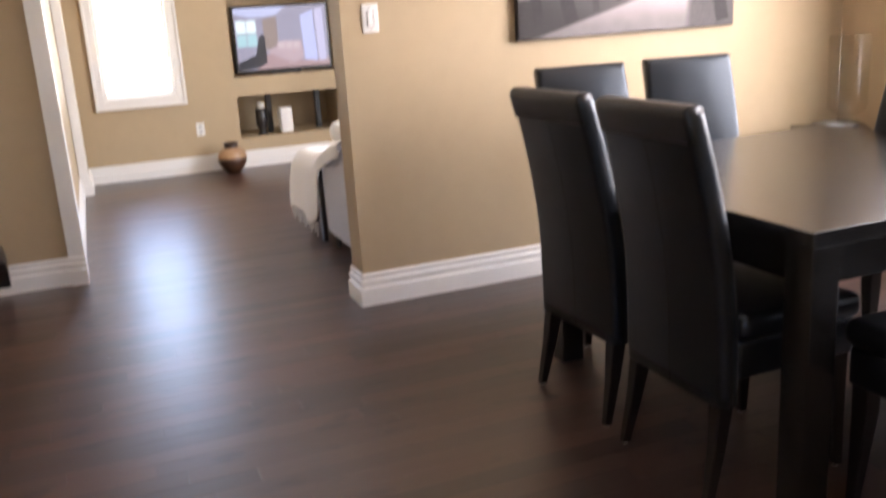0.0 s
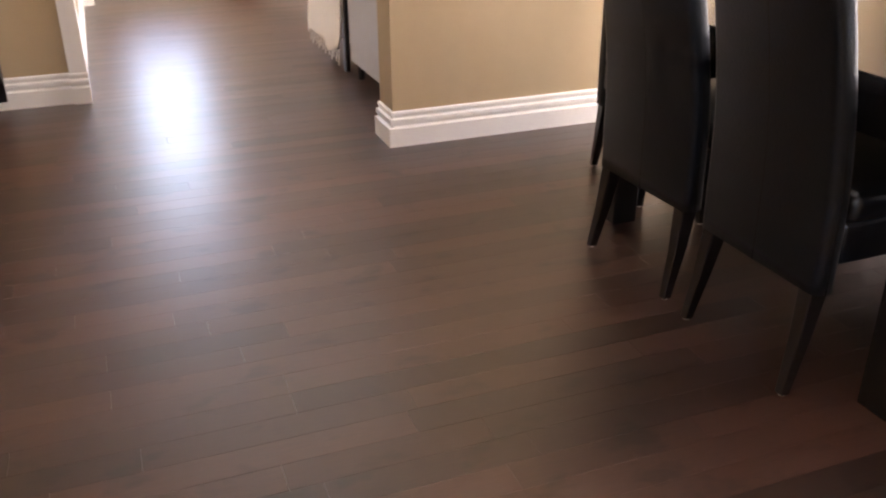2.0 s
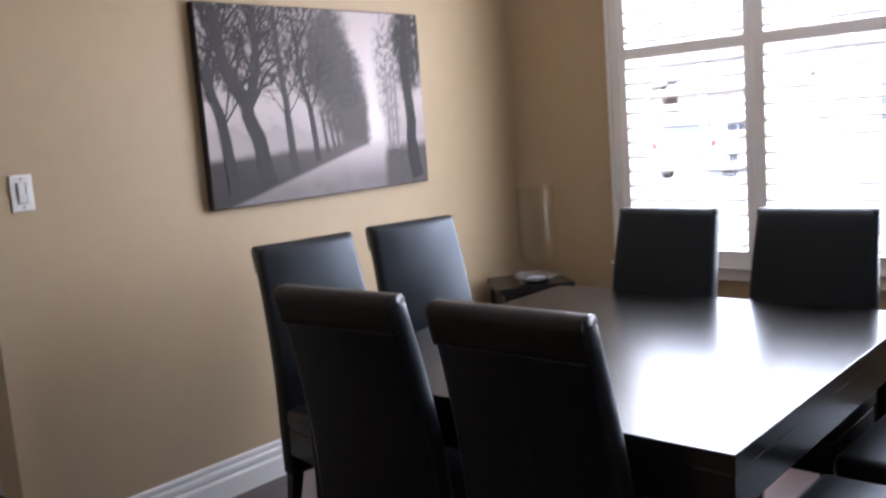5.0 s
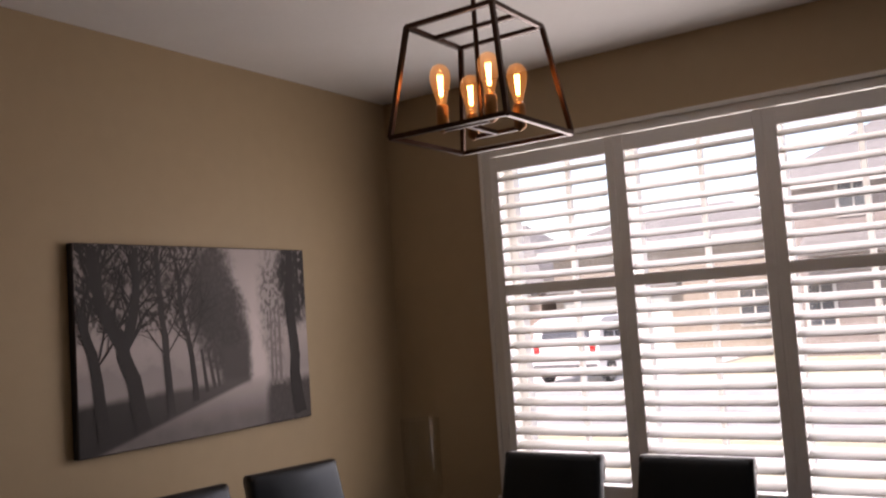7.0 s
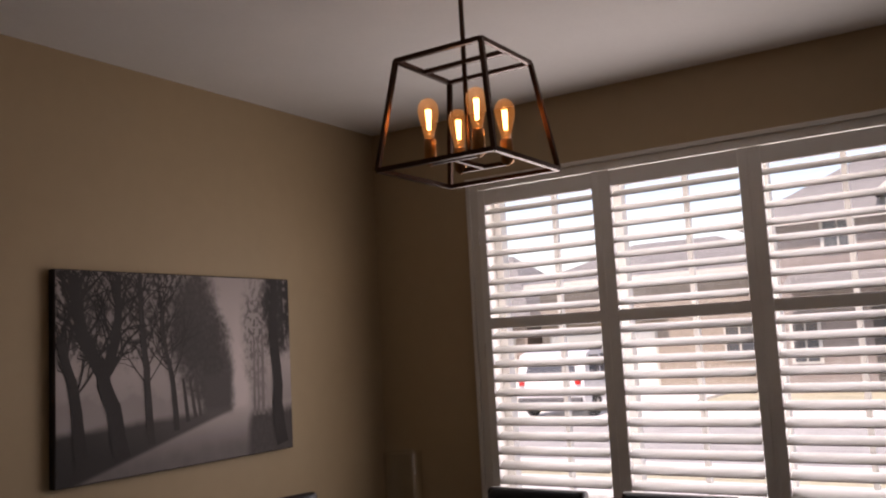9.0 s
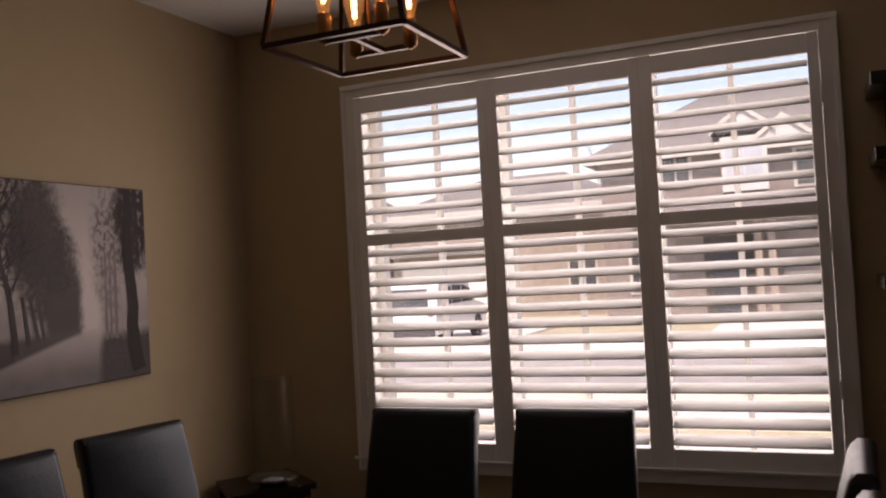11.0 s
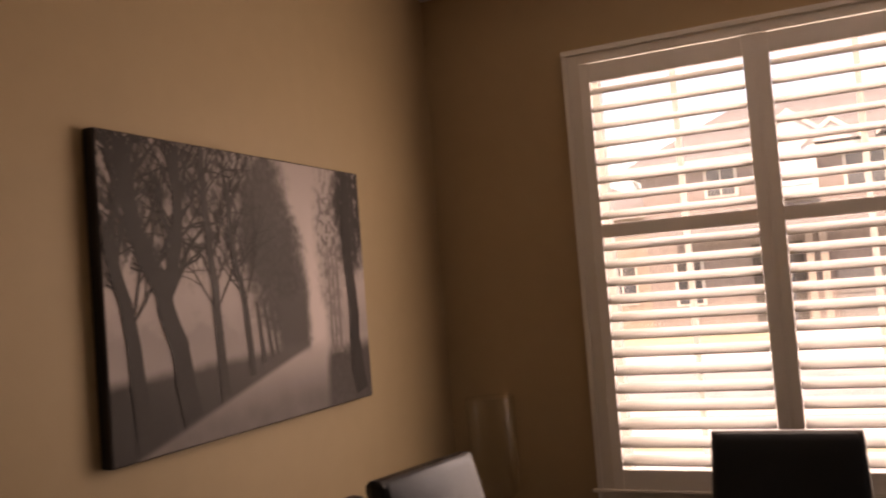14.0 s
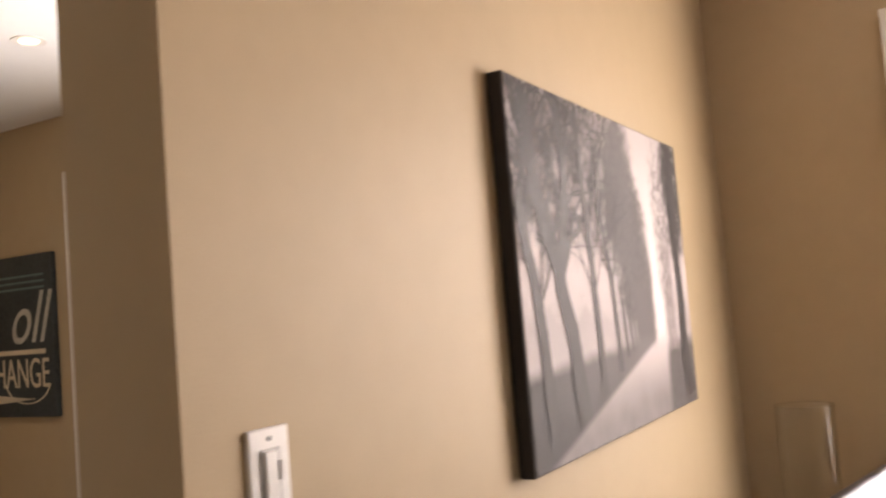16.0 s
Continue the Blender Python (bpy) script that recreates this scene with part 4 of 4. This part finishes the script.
def swept(pts, w, d, y):
    rings = []
    for i, p in enumerate(pts):
        a, b = Vector(pts[max(i - 1, 0)]), Vector(pts[min(i + 1, len(pts) - 1)])
        t = (b - a).normalized()
        n = Vector((-t.y, t.x))
        rings.append([(p[0] + n.x * s * w / 2, y + q * d / 2, p[1] + n.y * s * w / 2) for s, q in ((1, 1), (1, -1), (-1, -1), (-1, 1))])
    return loft(rings)


for y in (-1.545, -2.05):
    part("leg", swept([(-1.225, 0.0), (-1.215, 0.09), (-1.19, 0.16), (-1.12, 0.22), (-0.95, 0.275), (-0.70, 0.33), (-0.30, 0.43), (0.1, 0.45)], 0.085, 0.07, y), LEGWOOD, bench)
    part("leg", swept([(0.95, 0.0), (0.9, 0.15), (0.7, 0.3), (0.1, 0.45)], 0.06, 0.06, y), LEGWOOD, bench)
part("seat", box(-0.75, 0.3, -2.08, -1.57, 0.44, 0.49, 0.01), LEGWOOD, bench)

# ---- outside ----
GZ = -0.6
LAWN = mat("pale_spring_lawn", (0.46, 0.43, 0.31), 0.95, vary=0.25, scale=0.8, bump=0.4, bump_scale=30)
structure("ground", boxes([(-400, 400, 3.0, 600, GZ - 0.3, GZ)]), LAWN, "pale dry lawn reaching the horizon")
structure("ground_house_side", boxes([(-400, 5.0, -200, 3.0, GZ - 0.3, GZ - 0.002)]), LAWN, "pale dry lawn round the house")
CONC = mat("pale_concrete", (0.72, 0.70, 0.67), 0.9, vary=0.12, scale=1.5, bump=0.2)
ASPH = mat("worn_pale_street", (0.40, 0.39, 0.38), 0.9, vary=0.25, scale=2, bump=0.3)
structure("forecourt", boxes([(-9.0, 9.0, 3.0, 9.4, GZ, GZ + 0.05)]), CONC, "pale concrete forecourt under the window")
# unseen dark ground, added so less light bounces in through the foyer opening
structure("dark_ground_side", boxes([(5.0, 400, -200, 3.0, GZ - 0.3, GZ - 0.002)]), mat("dark_low_bounce_ground", (0.10, 0.10, 0.10), 0.9, vary=0.2, scale=2), "unseen dark ground added beside the house to cut bounced light")
structure("road", boxes([(-200, 200, 12.5, 19.5, GZ, GZ + 0.02)]), ASPH, "pale worn street")
for y0, y1, nm in ((10.0, 11.4, "pavement"), (20.7, 22.1, "pavement")):
    structure(nm, boxes([(-200, 200, y0, y1, GZ, GZ + 0.06)]), CONC, "pale concrete pavement")
for y in (12.2, 19.5):
    structure("kerb", boxes([(-200, 200, y, y + 0.3, GZ, GZ + 0.14)]), CONC, "concrete kerb")
structure("driveway", boxes([(-11.5, -5.5, 19.8, 31, GZ, GZ + 0.08), (-0.2, 4.8, 19.8, 29, GZ, GZ + 0.08), (22, 27, 19.8, 31, GZ, GZ + 0.08)]), CONC, "pale concrete driveways")

ROOF = mat("grey_shingle_roof", (0.21, 0.205, 0.205), 0.9, vary=0.2, scale=3, bump=0.4, bump_scale=20)
# white trim with a duller colour, so it blows out less in the sun
HOUSETRIM = mat("dulled_white_trim", (0.52, 0.51, 0.49), 0.6, vary=0.06)
DARKGLASS = mat("dark_house_window", (0.07, 0.078, 0.09), 0.08, vary=0.1)
BRICKS = [mat("house_brick", c, 0.9, vary=0.2, scale=4, bump=0.3, bump_scale=25) for c in ((0.27, 0.215, 0.19), (0.32, 0.28, 0.245), (0.25, 0.22, 0.21))]


def house(x0, x1, y0, y1, eave, ridge, brick, garage_x, gables):
    h = empty("house", "two-storey brick house with grey roof across the street", "house", group="houses across the street")
    part("wall", boxes([(x0, x1, y0, y1, GZ, eave)]), brick, h)
    bm = bmesh.new()
    o = 0.5
    ym = (y0 + y1) / 2
    v = [bm.verts.new(p) for p in ((x0 - o, y0 - o, eave), (x1 + o, y0 - o, eave), (x1 + o, y1 + o, eave), (x0 - o, y1 + o, eave),
                                   (x0 + 3.2, ym, ridge), (x1 - 3.2, ym, ridge), (x0 - o, y0 - o, eave - 0.2), (x1 + o, y0 - o, eave - 0.2), (x1 + o, y1 + o, eave - 0.2), (x0 - o, y1 + o, eave - 0.2))]
    for f in ((0, 1, 5, 4), (1, 2, 5), (2, 3, 4, 5), (3, 0, 4), (6, 7, 1, 0), (7, 8, 2, 1), (8, 9, 3, 2), (9, 6, 0, 3), (9, 8, 7, 6)):
        bm.faces.new([v[i] for i in f])
    part("roof", bm, ROOF, h)
    part("fascia", boxes([(x0 - o, x1 + o, y0 - o - 0.03, y0 - o - 0.002, eave - 0.22, eave + 0.02)]), HOUSETRIM, h)
    two = eave > 4
    for gx, w in gables:
        bm = loft([[(gx - w / 2, y, GZ), (gx + w / 2, y, GZ), (gx + w / 2, y, eave), (gx, y, eave + w * 0.42), (gx - w / 2, y, eave)] for y in (y0 - 0.9, y0 + 0.5)])
        part("gable", bm, brick, h)
        t, e2 = 0.18, 0.35
        for s in (-1, 1):
            bm = loft([[(gx, y, eave + w * 0.42), (gx, y, eave + w * 0.42 + t), (gx + s * (w / 2 + e2), y, eave - e2 * 0.84 + t), (gx + s * (w / 2 + e2), y, eave - e2 * 0.84)] for y in (y0 - 1.2, y0 + 3.0)])
            part("gable_roof", bm, ROOF, h)
            bm = loft([[(gx, y, eave + w * 0.42 - 0.1), (gx, y, eave + w * 0.42 + t), (gx + s * (w / 2 + e2), y, eave - e2 * 0.84 + t), (gx + s * (w / 2 + e2), y, eave - e2 * 0.84 - 0.1)] for y in (y0 - 1.25, y0 - 1.21)])
            part("bargeboard", bm, HOUSETRIM, h)
        for z0, z1 in ((GZ + 1.0, GZ + 2.5), (GZ + 3.7, GZ + 5.0))[:2 if two else 1]:
            wn = part("window", boxes([(gx - 0.95, gx + 0.95, y0 - 0.96, y0 - 0.91, z0 - 0.08, z1 + 0.08)]), HOUSETRIM, h)
            for k in (-1, 0, 1):
                part("pane", boxes([(gx + k * 0.6 - 0.26, gx + k * 0.6 + 0.26, y0 - 0.985, y0 - 0.965, z0, z1)]), DARKGLASS, wn)
    if garage_x is None:
        return h
    n = int((x1 - x0) / 2.6)
    for i in range(n):
        wx = x0 + (i + 0.5) * (x1 - x0) / n
        if any(abs(wx - gx) < w / 2 + 0.6 for gx, w in gables):
            continue
        for z0, z1 in (((GZ + 3.6, GZ + 4.8),) if two else ()) + (((GZ + 1.0, GZ + 2.4),) if abs(wx - garage_x) > 3.2 else ()):
            wn = part("window", boxes([(wx - 0.6, wx + 0.6, y0 - 0.05, y0 - 0.005, z0 - 0.08, z1 + 0.08)]), HOUSETRIM, h)
            for k in (-1, 1):
                part("pane", boxes([(wx + k * 0.28 - 0.24, wx + k * 0.28 + 0.24, y0 - 0.075, y0 - 0.055, z0, z1)]), DARKGLASS, wn)
    gd = part("garage_door", boxes([(garage_x - 2.4, garage_x + 2.4, y0 - 0.06, y0 - 0.01, GZ, GZ + 2.3)]), HOUSETRIM, h)
    for i in range(4):
        part("panel", boxes([(garage_x - 2.3, garage_x + 2.3, y0 - 0.085, y0 - 0.062, GZ + 0.06 + 0.56 * i, GZ + 0.54 + 0.56 * i)], 0.01), PLASTIC, gd)
    part("porch_roof", boxes([(garage_x - 2.9, garage_x + 2.9, y0 - 0.7, y0 - 0.1, GZ + 2.7, GZ + 2.95)]), ROOF, h)
    return h


house(-40, -28, 33, 43, 5.0, 8.0, BRICKS[1], -37, [(-31, 4.6)])
house(-26.5, -15.6, 34, 44, 2.6, 5.9, BRICKS[0], -18.6, [(-23.5, 4.4)])
house(-14.6, -4.45, 33.5, 40.5, 3.9, 5.6, BRICKS[1], -11.8, [])
# pale blue pane colour holds the sky's reflection
SKYGLASS = mat("sky_tinted_house_window", (0.42, 0.47, 0.55), 0.15, vary=0.15, scale=2)
GREYDOOR = mat("grey_garage_paint", (0.20, 0.195, 0.19), 0.6, vary=0.1)
# dark colour that stands in for the shade inside the porch
PORCHSHADE = mat("porch_shade", (0.07, 0.065, 0.06), 0.7, vary=0.15)
PALEBOARD = mat("pale_siding", (0.55, 0.55, 0.56), 0.7, vary=0.08)
facing = house(-4.2, 6.2, 29.0, 38, 5.0, 7.6, BRICKS[2], None, [])
tagged(facing, "two-storey beige brick house with grey hipped roof and small white gables")
# upstairs: a pale boarded bay with its own small gable, a dark window, a second small gable
bay = part("bay", boxes([(-0.15, 1.25, 28.45, 29.0, 3.5, 5.25)]), PALEBOARD, facing, "pale boarded bay")
for i in range(2):
    part("bay_window", boxes([(0.0 + 0.58 * i, 0.52 + 0.58 * i, 28.42, 28.448, 3.85, 5.0)], 0.01), SKYGLASS, bay)
for gx, gy, w, zt in ((0.55, 28.3, 1.7, 6.15), (1.75, 28.35, 1.5, 5.75), (4.4, 28.4, 2.6, 6.3)):
    zb = zt - w * 0.42
    part("dormer", loft([[(gx - w / 2, y, zb), (gx + w / 2, y, zb), (gx, y, zt)] for y in (gy + 0.05, gy + 3.0)]), PALEBOARD, facing)
    for q in (-1, 1):
        part("bargeboard", loft([[(gx, y, zt - 0.06), (gx, y, zt + 0.10), (gx + q * (w / 2 + 0.15), y, zb + 0.04), (gx + q * (w / 2 + 0.15), y, zb - 0.12)] for y in (gy - 0.05, gy + 0.02)]), HOUSETRIM, facing)
        part("dormer_roof", loft([[(gx, y, zt), (gx, y, zt + 0.08), (gx + q * (w / 2 + 0.15), y, zb + 0.02), (gx + q * (w / 2 + 0.15), y, zb - 0.06)] for y in (gy + 0.03, gy + 3.0)]), ROOF, facing)
for wx, w, z0, z1 in ((-1.66, 0.9, 3.85, 4.85), (2.6, 1.1, 3.6, 4.7), (4.4, 1.3, 3.6, 4.8), (-2.9, 0.8, 0.4, 1.8)):
    wn = part("window", boxes([(wx - w / 2 - 0.08, wx + w / 2 + 0.08, 28.94, 28.995, z0 - 0.08, z1 + 0.08)]), HOUSETRIM, facing)
    for q in (-1, 1):
        part("pane", boxes([(wx + q * w / 4 - w / 4 + 0.03, wx + q * w / 4 + w / 4 - 0.03, 28.915, 28.935, z0, z1)]), DARKGLASS, wn)
# lean-to roof over the dark porch, grey garage doors, pale posts
part("porch_roof", loft([[(-3.2, 29.0, 3.35), (-3.2, 27.6, 2.75), (-3.2, 27.6, 2.6), (-3.2, 29.0, 2.6)], [(4.9, 29.0, 3.35), (4.9, 27.6, 2.75), (4.9, 27.6, 2.6), (4.9, 29.0, 2.6)]]), ROOF, facing)
# flat panel on the wall; the recess's shade is in its colour
part("porch_shade_panel", boxes([(-0.9, 0.62, 28.93, 28.995, GZ, 2.15)]), PORCHSHADE, facing, "flat dark panel for the shaded porch entrance")
part("front_door", boxes([(-0.62, 0.3, 28.88, 28.925, GZ, 1.55)], 0.01), DARKGLASS, facing)
for x in (0.72, 1.12):
    part("post", boxes([(x, x + 0.22, 28.3, 28.52, GZ, 2.6)], 0.01), BRICKS[1], facing)
gd = part("garage_door", boxes([(1.5, 4.6, 28.92, 28.99, GZ, 1.35)]), GREYDOOR, facing, "grey panelled garage door")
for i in range(4):
    part("panel", boxes([(1.56, 4.54, 28.895, 28.918, GZ + 0.06 + 0.48 * i, GZ + 0.48 + 0.48 * i)], 0.01), GREYDOOR, gd)
house(7.3, 19.0, 33, 43, 5.0, 8.2, BRICKS[0], 9.2, [(14.6, 4.6)])
house(20.8, 32.5, 33, 43, 5.0, 8.2, BRICKS[1], 24, [(29, 4.6)])

# parked white car
CARPAINT = mat("white_car_paint", (0.75, 0.75, 0.76), 0.25, vary=0.02, coat=0.5)
RUBBER = mat("tyre_rubber", (0.02, 0.02, 0.02), 0.8)


def car(m, paint, label):
    c = empty("car", label, "car", group="parked cars")
    side = [(-2.35, 0.35), (-2.40, 0.75), (-2.30, 1.02), (-2.05, 1.68), (-1.7, 1.76), (0.2, 1.76), (0.55, 1.70), (1.25, 1.12), (2.2, 0.98), (2.40, 0.75), (2.38, 0.35)]
    part("body", loft([[(x, y, 0.35 + (z - 0.35) * k) for x, z in side] for y, k in ((-0.93, 0.97), (-0.86, 1.0), (0.86, 1.0), (0.93, 0.97))]), paint, c)
    for s in (-1, 1):
        for xa, xb in ((-1.85, -1.05), (-0.95, -0.15), (-0.05, 0.75)):
            top = 1.58 if xb < 0.5 else 1.45
            bm = loft([[(xa, y, 1.10), (xb + (0.25 if xb > 0.5 else 0), y, 1.10), (xb, y, top), (xa, y, 1.60)] for y in (s * 0.925, s * 0.94)])
            part("side_window", bm, DARKGLASS, c)
    part("rear_window", loft([[(-2.30 - d, y, 1.08) for y in (-0.7, 0.7)] + [(-2.10 - d, y, 1.55) for y in (0.62, -0.62)] for d in (-0.02, 0.03)]), DARKGLASS, c)
    for y in (-0.78, 0.78):
        part("tail_light", box(-2.43, -2.33, y - 0.07, y + 0.07, 0.86, 1.02, 0.01), mat("red_lens", (0.5, 0.02, 0.02), 0.2), c)
    part("bumper", box(-2.47, -2.32, -0.88, 0.88, 0.32, 0.55, 0.03), mat("grey_bumper", (0.08, 0.08, 0.085), 0.5), c)
    for x in (-1.45, 1.45):
        for y in (-0.86, 0.86):
            w = part("wheel", lathe([(0.20, -0.11), (0.32, -0.11), (0.35, -0.08), (0.35, 0.08), (0.32, 0.11), (0.20, 0.11)], 24), RUBBER, c)
            w.matrix_local = pose(x, y, 0.35, 90, 0, 0)
            part("rim", lathe([(0.05, -0.115), (0.20, -0.1), (0.20, 0.1), (0.05, 0.115)], 16), mat("alloy", (0.5, 0.5, 0.52), 0.3, metal=1), w)
    c.matrix_world = m
    return c


car(pose(-7.72, 22.1, GZ + 0.08, 0, 0, 95), CARPAINT, "white estate car with red tail lights on a driveway")
flag = empty("marker_sign", "small red marker plate on a thin stake in the verge", "sign", pose(2.79, 11.8, GZ))
part("stake", box(-0.008, 0.008, -0.008, 0.008, 0, 0.5), PLASTIC, flag)
part("plate", box(-0.13, 0.13, -0.014, -0.009, 0.40, 0.64, 0.002), mat("red_plate", (0.50, 0.07, 0.09), 0.5), flag)

BARK = mat("tree_bark", (0.10, 0.08, 0.065), 0.95, vary=0.3, scale=10, bump=0.5)


def bare_tree(x, y, h, seed):
    r = random.Random(seed)
    t = empty("tree", "bare spring street tree with fine branches", "tree", pose(x, y, GZ), "street trees")
    bt, bb = bmesh.new(), bmesh.new()

    def limb(p, d, length, w, depth):
        n = 3
        for i in range(n):
            q = p + d * (length / n)
            bar(p, q, w * (1 - 0.2 * i), bt if depth > 2 else bb, 5)
            p = q
            d = (d + Vector((r.uniform(-0.2, 0.2), r.uniform(-0.2, 0.2), 0.06))).normalized()
            if depth > 0 and (i > 0 or depth < 4):
                for _ in range(2):
                    limb(p, (d + Vector((r.uniform(-0.8, 0.8), r.uniform(-0.8, 0.8), r.uniform(0.0, 0.5)))).normalized(), length * r.uniform(0.45, 0.7), w * 0.5, depth - 1)
    limb(Vector((0, 0, 0)), Vector((0, 0, 1)), h * 0.45, 0.16, 4)
    part("trunk", bt, BARK, t)
    part("crown", bb, BARK, t)


bare_tree(-6.5, 44.0, 8.6, 3)
bare_tree(-13.5, 22.6, 6.5, 4)
bare_tree(8.0, 22.8, 6.0, 6)

# ---- floors ----
structure("floor_base", boxes([(-6.2, 5.2, -1.63, 3.0, -0.2, -0.010), (0.2, 5.2, -4.0, -1.63, -0.2, -0.010)]), GAP, "dark joints under the floor planks")
structure("floor_hall", boxes([(-1.2, 0.2, -4.0, -1.632, -0.2, -0.001)]), TILE, "pale polished tile floor of the hall")
floor = structure("floor", boxes([(-6.2, -4.6, 2.9, 3.0, -0.0095, -0.004)]), FLOOR, "espresso-stained hardwood plank floor")
rng = random.Random(11)
PW = 0.083
col_x, pieces, far_pieces = -4.62, [], []
while col_x < 4.8:
    ystart = -1.63 if col_x < 0.2 else -4.0
    y = ystart - rng.uniform(0, 0.9)
    while y < 2.76:
        length = rng.choice((0.45, 0.6, 0.75, 0.9, 1.1, 1.3))
        y0, y1 = max(y, ystart), min(y + length, 2.76)
        if y1 - y0 > 0.02:
            near = -0.3 < col_x < 2.6 and -1.7 < y0 < 0.9
            (pieces if near and len(pieces) < 300 else far_pieces).append((col_x, y0, y1))
        y += length
    col_x += PW


def plank_mesh(bm, x, y0, y1):
    g, c, zt, zb = 0.00025, 0.0002, 0.0, -0.0098
    a = [bm.verts.new(p) for p in ((x + g, y0 + g, zb), (x + PW - g, y0 + g, zb), (x + PW - g, y1 - g, zb), (x + g, y1 - g, zb))]
    b = [bm.verts.new(p) for p in ((x + g, y0 + g, zt - c), (x + PW - g, y0 + g, zt - c), (x + PW - g, y1 - g, zt - c), (x + g, y1 - g, zt - c))]
    t = [bm.verts.new(p) for p in ((x + g + c, y0 + g + c, zt), (x + PW - g - c, y0 + g + c, zt), (x + PW - g - c, y1 - g - c, zt), (x + g + c, y1 - g - c, zt))]
    for i in range(4):
        j = (i + 1) % 4
        bm.faces.new((a[i], a[j], b[j], b[i]))
        bm.faces.new((b[i], b[j], t[j], t[i]))
    bm.faces.new(t)


for p in pieces:
    bm = bmesh.new()
    plank_mesh(bm, *p)
    part("plank", bm, FLOOR, floor)
bm = bmesh.new()
for p in far_pieces:
    plank_mesh(bm, *p)
tagged(part("planks_rest", bm, FLOOR2, floor), kind="stuff")
